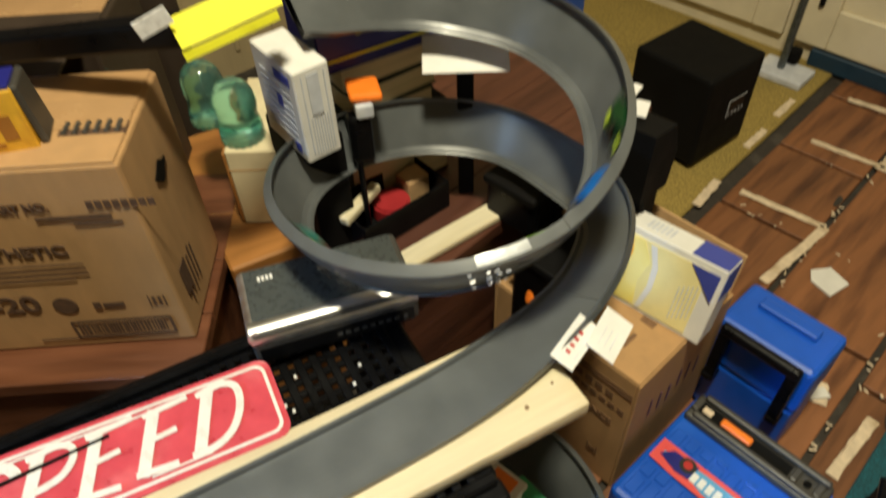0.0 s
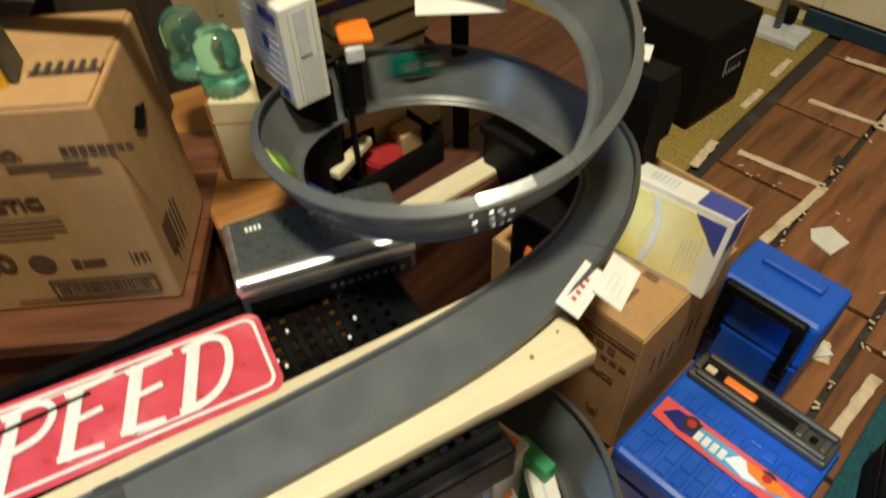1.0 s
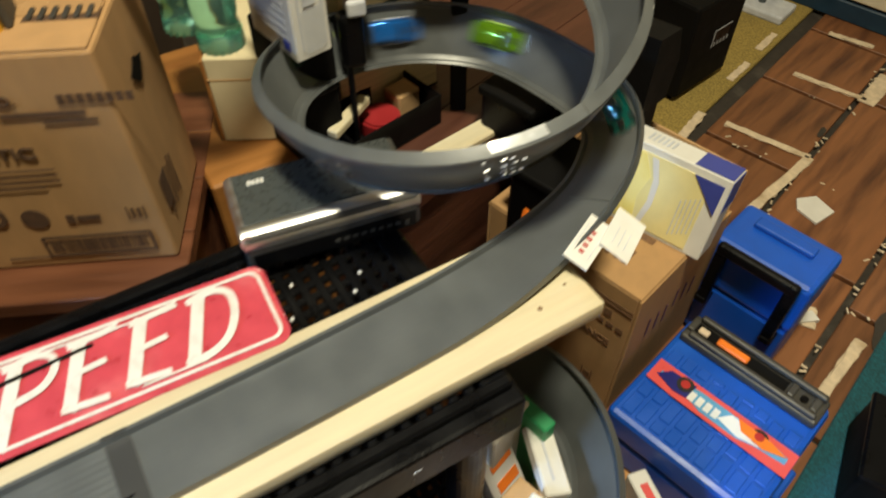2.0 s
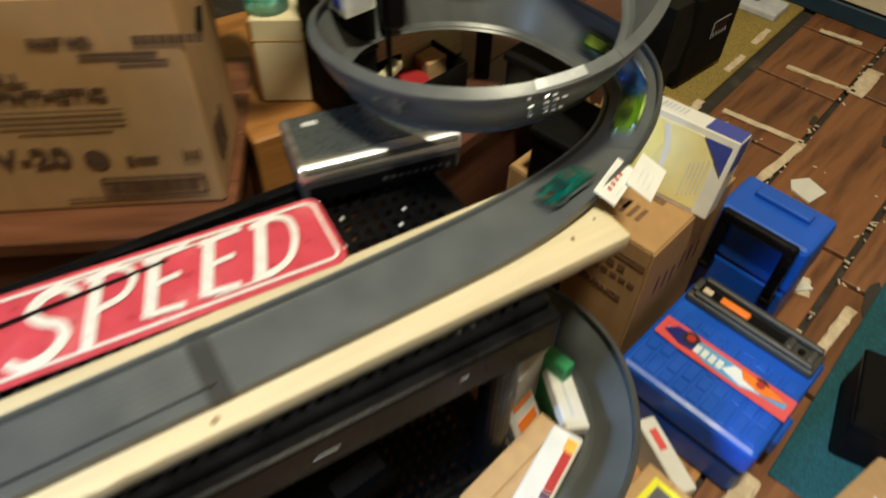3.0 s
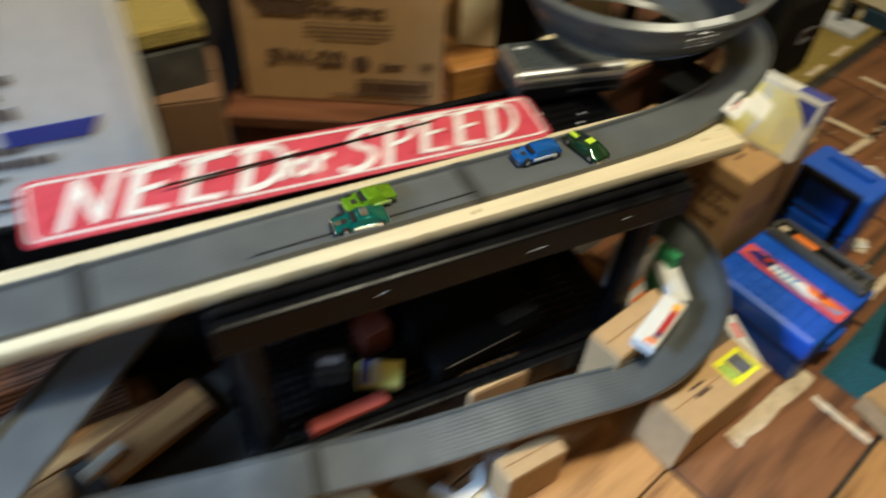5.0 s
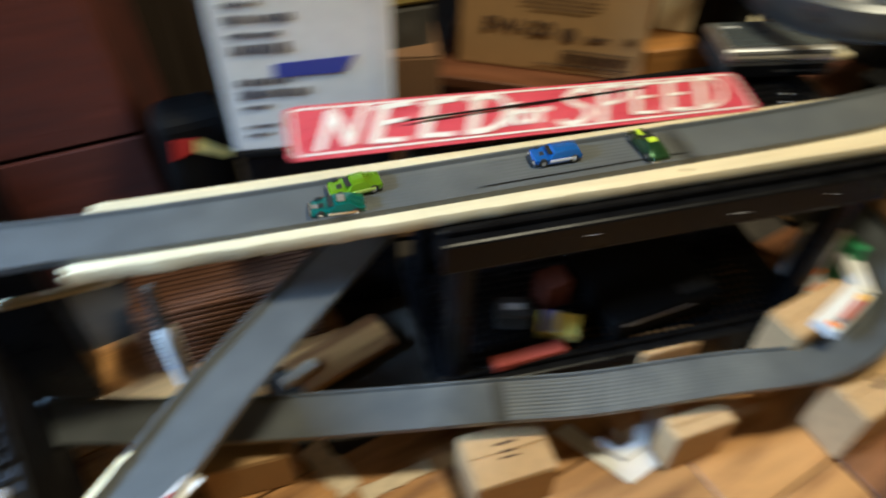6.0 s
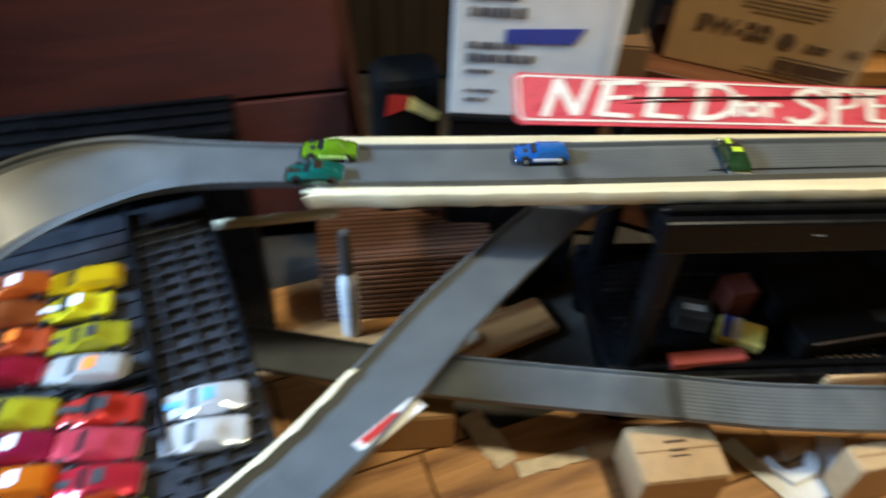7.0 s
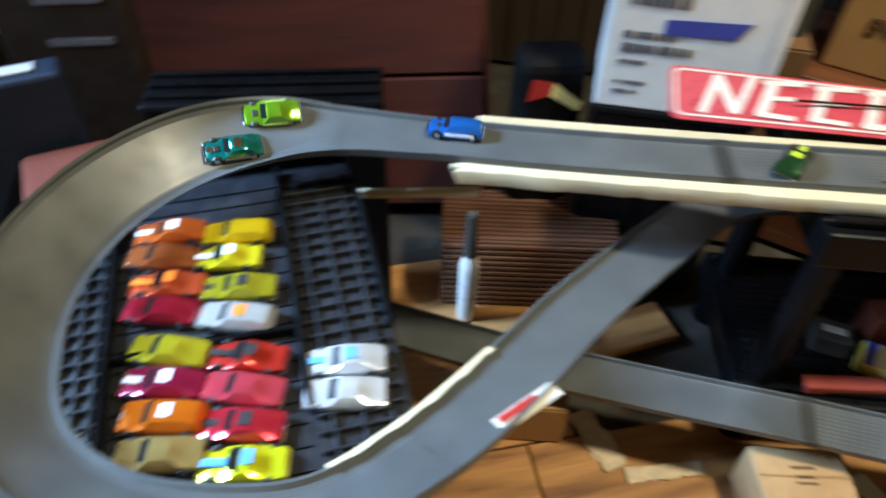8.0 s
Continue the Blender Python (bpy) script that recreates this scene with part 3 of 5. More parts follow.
def toy_car(m, colour, style, label, trim=None, L=0.062, W=0.0275, Hh=0.0172, name="toy_car", group="toy cars", flash=None):
    key = tuple(colour)
    if key not in PAINTS:
        PAINTS[key] = paint("car_paint", colour)
    d = thing(name, m, label, "toy car", group)
    body = smooth(part("body", car_body(L, W, Hh, style), PAINTS[key], d), 30)
    g = {"coupe": (-.05, .26), "sedan": (-.05, .30), "wagon": (-.10, .42), "race": (-.02, .18)}[style]
    cab = part("window_band", slab(L * g[1], W * 0.80, Hh * 0.20, L * g[0], 0, Hh * 0.66, 0.002), GLASS_DARK, d, "dark tinted windows")
    part("windscreen", slab(0.007, W * 0.62, 0.0012, L * (g[0] + g[1] / 2) + 0.002, 0, Hh * 0.80, 0.0004, turn=None), GLASS_DARK, cab)
    part("chassis", slab(L * 0.96, W * 0.9, Hh * 0.12, 0, 0, Hh * 0.13, 0.001), CHROME if trim else TYRE, d)
    for sx in (-1, 1):
        part("bumper", slab(0.003, W * 0.86, 0.003, sx * (L / 2 - 0.0008), 0, Hh * 0.22, 0.0008), CHROME, d, "chrome bumper")
        for sy in (-1, 1):
            wx, wy = sx * L * 0.31, sy * (W / 2 - 0.002)
            w = smooth(part("wheel", rod(0.0056, 0.0042, pose(wx, wy, 0.0056, 90), 18, bevel=0.0008), TYRE, d))
            part("hub", rod(0.0031, 0.0046, pose(wx, wy, 0.0056, 90), 12), CHROME, w, "bright hub")
    for sy in (-1, 1):
        part("headlight", rod(0.0021, 0.001, pose(L / 2 - 0.001, sy * W * .30, Hh * .36, 0, 90, 0), 10), CHROME, d)
    if flash:
        for sy in (-1, 1):
            part("side_flash", slab(L * 0.52, 0.0008, Hh * 0.20, -L * 0.08, sy * (W / 2 + 0.0001), Hh * 0.34, 0.0002), flash, d, "pale side flash")
        part("grille", slab(0.0012, W * 0.5, Hh * 0.12, L / 2 + 0.0004, 0, Hh * 0.30, 0.0003), TYRE, d)
        part("bonnet_scoop", slab(L * 0.10, W * 0.26, 0.0016, L * 0.29, 0, Hh * 0.54, 0.0006), TYRE, d, "dark bonnet scoop")
    if trim:
        part("stripe", slab(L * 0.30, W * 0.22, 0.0006, L * 0.31, 0, Hh * 0.535, 0.0002, turn=pose(0, 0, 0, 0, 0, 0)), trim, d, "painted bonnet marking")
        part("roof_mark", slab(L * 0.14, W * 0.42, 0.0006, L * -0.07, 0, Hh * 1.02, 0.0002), trim, d, "painted roof marking")
    return d


GLASS_DARK = mat("dark_window", (0.012, 0.014, 0.016), 0.12, coat=0.3)
LIME_PALE = mat("pale_lime_flash", (0.55, 0.75, 0.20), 0.3)
LIME_MARK = mat("lime_marking", (0.45, 0.60, 0.04), 0.35)

teal_car = toy_car(pose(0, 0, 0), (0.0, 0.155, 0.13), "coupe", "metallic teal toy coupe on the track", CHROME, flash=CHROME, name="race_car", group="racing toy cars")
lime_car = toy_car(pose(0, 0, 0), (0.18, 0.40, 0.016), "sedan", "metallic lime green toy car on the track", None, flash=LIME_PALE, name="race_car", group="racing toy cars")
blue_car = toy_car(pose(0, 0, 0), (0.01, 0.15, 0.58), "wagon", "blue toy car with pale side markings", None, flash=DECAL_WHITE, name="race_car", group="racing toy cars")
dark_car = toy_car(pose(0, 0, 0), (0.012, 0.06, 0.02), "coupe", "dark green toy car with lime markings, spun sideways", LIME_MARK, name="race_car", group="racing toy cars")


# ---- the tray of cars inside the left curve ----
TRAY_GREY = mat("worn_black_plastic", (0.012, 0.0128, 0.0165), 0.42, vary=0.2, scale=60, other=(0.019, 0.020, 0.026), other_scale=14)


def car_tray():
    d = thing("car_tray", pose(-0.753, -0.268, 0, 0, 0, 20), "black plastic drawer crate with a divided tray on top", "tray")
    w, dep, top = 0.315, 0.43, 0.370
    part("base", slab(w - 0.02, dep - 0.02, top - 0.013, 0, 0, 0.0, 0.008, 2), BLACK_MATT, d)
    t = part("tray_floor", slab(w, dep, 0.012, 0, 0, top - 0.012, 0.003), TRAY_GREY, d)
    part("tray_wall", slab(w, 0.006, 0.022, 0, dep / 2 - 0.003, top, 0.0015), BLACK, t)
    for x in (-0.103, 0.070):
        part("divider", slab(0.006, dep - 0.10, 0.014, x, 0.035, top, 0.0015), BLACK, t)
    part("edge_rail", slab(0.006, dep * 0.62, 0.014, w / 2 - 0.003, dep * 0.18, top, 0.0015), BLACK, t)
    part("divider", slab(0.165, 0.006, 0.012, -0.0165, -0.040, top, 0.0015), BLACK, t)
    for i in range(4):
        for j in range(6):
            part("pale_hole", slab(0.006, 0.005, 0.0008, -0.146 + 0.011 * i, -0.17 + 0.013 * j, top + 0.0003, 0), PAPER_GREY, t)
    for x, wr in ((-0.128, 0.044), (0.112, 0.076)):
        for k in range(22):
            part("rib", slab(wr, 0.0028, 0.007, x, -dep / 2 + 0.025 + 0.0172 * k, top, 0.0008), TRAY_GREY, t)
        for k in range(3):
            part("long_rib", slab(0.0026, dep - 0.06, 0.0062, x - wr / 2 + wr * (k + 0.5) / 3, 0, top, 0.0008), TRAY_GREY, t)
    for k in range(17):
        part("floor_line", slab(0.165, 0.0016, 0.0016, -0.0165, -dep / 2 + 0.03 + 0.0225 * k, top, 0.0004), BLACK, t)
    return d


car_tray()
for x, y, c, style, label, tr, turn in (
        (-.832, -.193, (.62, .12, .02), "coupe", "orange toy coupe parked in the tray", DECAL_WHITE, 8),
        (-.758, -.180, (.78, .50, .01), "wagon", "yellow toy wagon parked in the tray", None, 8),
        (-.760, -.216, (.85, .72, .02), "race", "bright yellow toy racer parked in the tray", DECAL_WHITE, 8),
        (-.827, -.229, (.38, .10, .03), "sedan", "copper brown toy sedan parked in the tray", None, 6),
        (-.808, -.262, (.60, .09, .03), "race", "red orange toy racer parked in the tray", ORANGE, 8),
        (-.733, -.253, (.42, .38, .02), "sedan", "olive yellow toy sedan with black roof in the tray", TYRE, 6),
        (-.802, -.295, (.34, .01, .03), "coupe", "dark red toy coupe parked in the tray", None, 6),
        (-.724, -.289, (.55, .55, .54), "wagon", "silver toy car with orange marking in the tray", ORANGE, 4),
        (-.776, -.338, (.50, .43, .02), "sedan", "gold toy sedan parked in the tray", None, 4),
        (-.700, -.330, (.55, .03, .02), "race", "red toy racer with black cockpit in the tray", TYRE, 4),
        (-.768, -.371, (.30, .01, .05), "coupe", "maroon toy coupe parked in the tray", DECAL_WHITE, 3),
        (-.693, -.364, (.62, .06, .09), "sedan", "coral red toy sedan parked in the tray", None, 3),
        (-.755, -.403, (.72, .16, .01), "wagon", "bright orange toy wagon parked in the tray", DECAL_WHITE, 3),
        (-.684, -.398, (.52, .02, .04), "coupe", "crimson toy coupe with black roof in the tray", TYRE, 3),
        (-.745, -.436, (.40, .28, .10), "sedan", "tan toy sedan parked in the tray", None, 3),
        (-.672, -.431, (.78, .80, .02), "race", "yellow toy racer with pale cockpit in the tray", DECAL_BLUE, 3),
        (-.606, -.318, (.72, .73, .76), "coupe", "white and blue toy police car in the tray", DECAL_BLUE, 6),
        (-.600, -.352, (.74, .74, .74), "sedan", "white toy sedan with dark windows in the tray", None, 4)):
    toy_car(pose(x - 0.006 - 0.045 * (x + 0.832), y + 0.018 - 0.07 * (x + 0.832), 0.3707, 0, 0, turn + 180 + 5 * math.sin(91 * x + 57 * y)), c, style, label, tr, L=0.073, W=0.0315, Hh=0.020, name="parked_toy_car", group="toy cars in the tray")


# ---- cartons ----
def carton(m, w, dep, h, label, material=CARD, tape=True, name="cardboard_box", open_top=False):
    """Origin at the front right bottom corner; reaches to -x, +y, +z."""
    d = thing(name, m, label, "box")
    bm = slab(w, dep, h, -w / 2, dep / 2, 0, 0.0035, 2)
    for v in bm.verts:
        n3 = noise.noise(v.co * 9)
        v.co += Vector((0.002 * n3, 0.002 * noise.noise(v.co * 7 + Vector((3, 1, 5))), 0.0015 * n3))
    part("body", bm, material, d)
    for k in (0, 1):
        part("flap", slab(w - 0.006, dep / 2 - 0.003, 0.0028, -w / 2, dep / 4 + k * dep / 2, h + 0.0002, 0.001), material, d)
    if tape:
        part("packing_tape", slab(w - 0.008, 0.048, 0.0006, -w / 2, dep / 2, h + 0.0032, 0), TAPE, d, "clear brown packing tape")
    return d


TAPE = mat("brown_tape", (0.42, 0.25, 0.12), 0.25, vary=0.06, coat=0.3)


def barcode(d, x, z, w, h, y=-0.0012, m=None):
    rng = random.Random(int(1000 * w))
    rows, u = [], -w / 2 + 0.006
    while u < w / 2 - 0.006:
        b = rng.choice((0.0009, 0.0014, 0.0022))
        rows.append((u, 0, b, h * 0.66))
        u += b + rng.choice((0.0009, 0.0013, 0.002))
    rows += [(0, h / 2, w, 0.003), (0, -h / 2, w, 0.003), (-w / 2, 0, 0.003, h), (w / 2, 0, 0.003, h)]
    return bars("bar_code", rows, PRINT, d, pose(x, y, z, 90), label="printed bar code in a frame")


def oil_carton():
    w, dep, h = 0.292, 0.150, 0.250
    d = carton(pose(0.257, 0.226, 0.3372, 0, 0, -25), w, dep, h, "brown cardboard oil carton with dark print, on a wooden chest")
    y = -0.0015
    rng = random.Random(7)
    barcode(d, -0.070, 0.030, 0.105, 0.026, y)
    lettering("print", "PART NO.", 0.0125, PRINT, d, pose(-0.106, y, 0.207, 90), bold=0.0004)
    bars("small_print", [(-0.04 + 0.008 * k, 0, 0.006, 0.009) for k in range(8)] + [(-0.06, -0.014, 0.07, 0.004), (-0.04, -0.022, 0.045, 0.003)], PRINT, d, pose(0, y, 0.207, 90))
    lettering("print", "FULL", 0.017, PRINT, d, pose(-0.175, y, 0.170, 90), bold=0.0005, sx=1.25)
    lettering("print", "SYNTHETIC", 0.018, PRINT, d, pose(-0.140, y, 0.151, 90), bold=0.0004, sx=1.2)
    bars("small_print", [(-0.135, -0.019 - 0.007 * k, 0.120 - 0.03 * (k == 3), 0.0016) for k in range(4)], PRINT, d, pose(0, y, 0.151, 90))
    lettering("print", "5W-20", 0.034, PRINT, d, pose(-0.198, y, 0.075, 90), bold=0.0006, sx=1.15)
    bars("small_print", [(-0.085, 0, 0.008, 0.010), (-0.068, 0, 0.022, 0.006), (-0.10, -0.052, 0.13, 0.002)], PRINT, d, pose(0, y, 0.068, 90))
    part("round_stamp", rod(0.0125, 0.0008, pose(-0.118, y + 0.0004, 0.070, 90), 24), PRINT, d, "dark round print")
    bars("handling_mark", [(-0.030, 0, 0.0015, 0.016), (-0.014, 0, 0.0015, 0.016), (-0.025, 0, 0.003, 0.012), (-0.019, 0, 0.003, 0.012)], PRINT, d, pose(0, y, 0.070, 90))
    bm = plate([(0.045 * math.cos(2 * math.pi * k / 32), 0.028 * math.sin(2 * math.pi * k / 32)) for k in range(32)], 0.0006, pose(-0.228, y, 0.175, 90))
    part("round_badge", bm, PRINT, d, "dark printed oval badge")
    part("badge_band", slab(0.074, 0.0004, 0.020, -0.228, y - 0.0012, 0.165, 0), CARD, d)
    bars("badge_word", [(-0.255 + 0.0108 * k, 0, 0.008, 0.013) for k in range(6)], PRINT, d, pose(0, y - 0.0016, 0.175, 90))
    for z0 in (0.1985, 0.143):
        part("badge_bar", slab(0.06, 0.0006, 0.011, -0.228, y - 0.0002, z0, 0), PRINT, d)
    hole = plate([(0.018 * math.cos(a) * (1 + .25 * math.sin(3 * a)), 0.010 * math.sin(a) * (1 + .3 * math.cos(4 * a))) for a in [2 * math.pi * k / 22 for k in range(22)]], 0.0008, pose(0.0022, 0.070, 0.185, 90, 0, 90))
    part("hand_hole", hole, BLACK_MATT, d, "torn dark hand hole")
    bars("side_print", [(0.03 + 0.009 * k, 0.005 * (k % 2), 0.003, 0.05) for k in range(5)], PRINT, d, pose(0.0020, 0, 0.06, 90, 0, 90))
    part("corner_mark", slab(0.0006, 0.02, 0.04, 0.0022, 0.03, 0.05, 0), PRINT, d)
    return d


oil_carton()


def wooden_chest(m, w, dep, h, label, material=BOARD_WOOD):
    d = thing("wooden_chest", m, label, "chest")
    part("body", slab(w - 0.02, dep - 0.02, h - 0.022, -w / 2, dep / 2, 0, 0.003), material, d)
    n = max(2, round(dep / 0.09))
    for k in range(n):
        part("top_board", slab(w, dep / n - 0.0012, 0.020, -w / 2, dep * (k + .5) / n, h - 0.0205, 0.0015), material, d)
    return d


wooden_chest(pose(0.246, 0.178, 0, 0, 0, -25), 0.33, 0.34, 0.3365, "reddish brown wooden chest under the oil carton")
wooden_chest(pose(0.985, 0.317, 0, 0, 0, 17), 0.53, 0.36, 0.335, "dark red brown wooden chest under the spiral", DARK_CHEST)

d = carton(pose(0.275, 0.435, 0.0, 0, 0, -25), 0.34, 0.16, 0.60, "tall dark grey brown panelled box behind the carton", DARK_PANEL)
part("inner_shade_flap", slab(0.30, 0.08, 0.003, -0.16, 0.03, 0.606, 0.001, turn=pose(0, 0, 0, 6)), DARK_PANEL, d, "half raised flap")


def yellow_pack():
    d = thing("yellow_pack", pose(0.172, 0.308, 0.5876, 0, 0, -14), "mustard yellow printed card pack with a blue top edge", "box")
    part("body", slab(0.11, 0.035, 0.062, -0.02, 0, 0, 0.0015), MUSTARD, d)
    part("top_edge", slab(0.108, 0.033, 0.003, -0.02, 0, 0.0622, 0.0005), NAVY, d, "blue top edge")
    bars("printed_figure", [(-0.045, 0, 0.020, 0.026), (-0.005, 0.004, 0.016, 0.020), (0.018, -0.004, 0.012, 0.024), (-0.02, -0.02, 0.06, 0.003)], PRINTED_OCHRE, d, pose(0, -0.0178, 0.031, 90))
    part("side_bracket", slab(0.007, 0.036, 0.060, 0.040, 0.004, 0, 0.002, turn=pose(0, 0, 0, 0, -4, 0)), DARK_GREY, d, "dark grey bracket")
    return d


PRINTED_OCHRE = mat("ochre_print", (0.33, 0.13, 0.015), 0.6)
yellow_pack()


def lattice():
    d = thing("lattice_strip", pose(0.248, 0.287, 0.5876, 0, 0, -24), "dark brown perforated plastic strip lying on the carton", "strip")
    part("frame", slab(0.062, 0.020, 0.003, 0, 0, 0, 0.001), PRINT, d)
    for k in range(6):
        part("cross_bar", slab(0.004, 0.018, 0.003, -0.024 + 0.0096 * k, 0, 0.003, 0.0005), DARK_GREY, d)


lattice()


def gate_arm():
    d = thing("gate_arm", pose(0, 0, 0), "long black start gate bar with a yellow note at its end", "bar")
    a, b = Vector((0.350, 0.262, 0.672)), Vector((0.120, 0.470, 0.612))
    m = look(a, b)
    m.translation = (a + b) / 2
    part("bar", slab(0.024, 0.026, (b - a).length, 0, 0, -(b - a).length / 2, 0.004, 2), BLACK, d, "", m)
    n = part("note", slab(0.094, 0.0016, 0.027, 0, 0, -0.010, 0, turn=pose(0.386, 0.247, 0.681, -34, -10, 0)), YELLOW_BRIGHT, d, "bright yellow paper note")
    part("curled_edge", slab(0.088, 0.0014, 0.008, 0, 0, -0.018, 0, turn=pose(0.382, 0.243, 0.679, -8, -10, 0)), YELLOW_BRIGHT, n)
    part("tape", slab(0.030, 0.0012, 0.016, 0, 0, 0, 0.0004, turn=pose(0.328, 0.2455, 0.684, 0, -16, 0)), CLEAR_TAPE, d, "crumpled clear tape")
    return d


gate_arm()


# ---- the corner behind the spiral ----
def cream_crate():
    d = thing("cream_crate", pose(0.428, 0.345, 0.336, 0, 0, -28), "cream card box with a brown side, carrying glass insulators", "box")
    part("body", slab(0.075, 0.16, 0.118, -0.0375, 0.08, 0, 0.002), BEIGE_BOX, d)
    part("side_board", slab(0.004, 0.158, 0.112, -0.0772, 0.08, 0.002, 0.001), ORANGE_WOOD, d, "brown wooden side")
    part("lid_seam", slab(0.0765, 0.161, 0.002, -0.0375, 0.08, 0.088, 0.0005), CARD, d)


tagged(part("stand_board", slab(0.13, 0.30, 0.335, 0.385, 0.46, 0, 0.003), ORANGE_WOOD), "orange brown wooden stand under the cream box", "stand")
cream_crate()


def insulator(x, y, turn):
    d = thing("glass_insulator", pose(x, y, 0.4542, 0, 0, turn), "aqua green glass insulator standing on the cream box", "insulator", "glass insulators")
    b = part("body", lathe([(0.0, 0), (0.0255, 0), (0.0270, 0.003), (0.0262, 0.018), (0.0240, 0.028), (0.0232, 0.034), (0.0252, 0.040), (0.0255, 0.050), (0.0238, 0.060), (0.0205, 0.068), (0.0140, 0.0745), (0.0060, 0.077), (0.0, 0.0775)]), TEAL_GLASS, d)
    smooth(b, 50)
    for k in range(20):
        a = 2 * math.pi * k / 20
        part("drip_point", rod(0.0022, 0.005, pose(0.0255 * math.cos(a), 0.0255 * math.sin(a), 0.0022), 6, 0.001), TEAL_GLASS, b)


insulator(0.393, 0.398, 0)
insulator(0.371, 0.456, 12)


def white_carton():
    d = thing("white_box", pose(0.428, 0.243, 0.5045, 0, 0, 10), "narrow white printed card box standing upright", "box")
    part("body", slab(0.040, 0.085, 0.107, 0.020, 0.0425, 0, 0.0015), PAPER, d)
    bars("print_panel", [(-0.022, 0.094, 0.030, 0.010), (-0.035, 0.062, 0.010, 0.014), (-0.014, 0.014, 0.011, 0.011)], INK_BLUE, d, pose(-0.0012, 0, 0, 90, 0, -90))
    bars("small_print", [(-0.04, 0.085 - 0.009 * k, 0.06, 0.003) for k in range(8)], PAPER_GREY, d, pose(-0.0008, 0, 0, 90, 0, -90))
    bars("small_print", [(0.020, 0.078, 0.013, 0.045), (0.008, 0.056, 0.0012, 0.09), (0.033, 0.056, 0.0012, 0.09)] + [(0.012 + 0.003 * k, 0.03, 0.001, 0.045) for k in range(7)], PAPER_GREY, d, pose(0, -0.0012, 0, 90))


def box_stack():
    d = thing("black_block", pose(0.448, 0.318, 0.336, 0, 0, 10), "black plastic block under the white box", "block")
    part("body", slab(0.05, 0.09, 0.168, 0, 0, 0, 0.004, 2), BLACK_MATT, d)
    part("ridge", slab(0.052, 0.092, 0.006, 0, 0, 0.10, 0.001), BLACK, d)


box_stack()
white_carton()


def book(m, w, dep, h, label, cover):
    d = thing("book", m, label, "book", "stacked books")
    part("page_block", slab(w - 0.004, dep - 0.003, h - 0.004, 0, 0, 0.002, 0.0005), PAGE, d, "cream page edges")
    for z in (0, h - 0.002):
        part("cover", slab(w, dep, 0.002, 0, 0, z, 0.0006), cover, d)
    part("spine", slab(w, 0.002, h - 0.0045, 0, dep / 2 + 0.0012, 0.0022, 0.0005), cover, d)


book(pose(0.565, 0.392, 0.3365, 0, 0, 8), 0.15, 0.11, 0.114, "thick dark book at the bottom of the stack", BLACK_MATT)
book(pose(0.557, 0.383, 0.4515, 0, 0, 5), 0.125, 0.10, 0.030, "cream paged book with a dark green cover", GREEN_COVER)
book(pose(0.560, 0.381, 0.4825, 0, 0, 9), 0.125, 0.10, 0.032, "cream paged book with dark boards", GREEN_COVER)
book(pose(0.558, 0.382, 0.5155, 0, 0, 7), 0.125, 0.10, 0.034, "cream paged book under a dark green book", GREEN_COVER)


def blue_pack():
    d = thing("blue_pack", pose(0.555, 0.362, 0.5505, 0, 0, 3), "deep blue card box with yellow lettering bars", "box")
    part("body", slab(0.16, 0.085, 0.075, 0, 0, 0, 0.002), NAVY, d)
    bars("brand_word", [(-0.030 + 0.0105 * k, 0.0008 * k, 0.0078, 0.015) for k in range(8)], YELLOW_BRIGHT, d, pose(0, -0.0432, 0.046, 90), label="yellow word bars")
    bars("edge_line", [(0, -0.03, 0.15, 0.003)], YELLOW_BRIGHT, d, pose(0, -0.0431, 0.046, 90))


blue_pack()


def strap_clip():
    d = thing("strap_clamp", pose(0.494, 0.276, 0.3365, 0, 0, -14), "black strap clamp with an orange top and grey jaw", "clamp")
    part("post", slab(0.007, 0.007, 0.158, 0, 0, 0, 0.004, 2), BLACK, d)
    part("arm", slab(0.026, 0.022, 0.062, 0.006, 0.004, 0.122, 0.006, 2), BLACK, d)
    part("jaw", slab(0.020, 0.022, 0.018, 0.012, 0.0, 0.1842, 0.003, 2), PAPER_GREY, d, "grey jaw")
    part("cap", slab(0.036, 0.040, 0.010, -0.006, 0.012, 0.2025, 0.004, 2, turn=pose(0, 0, 0, 0, 6, 0)), ORANGE, d, "bright orange cap")
    part("base", slab(0.034, 0.03, 0.006, 0, 0, 0, 0.002), BLACK, d)


strap_clip()


def white_sheet():
    d = thing("white_card", pose(0.632, 0.272, 0.556, 22, 0, -28), "blank white card clipped behind the spiral", "card")
    part("sheet", slab(0.096, 0.052, 0.0016, 0, 0, 0, 0.0003), PAPER, d)
    part("clip", slab(0.02, 0.012, 0.21, 0, 0.02, -0.2205, 0.002, turn=pose(0, 0, 0, -22)), BLACK_MATT, d)


white_sheet()


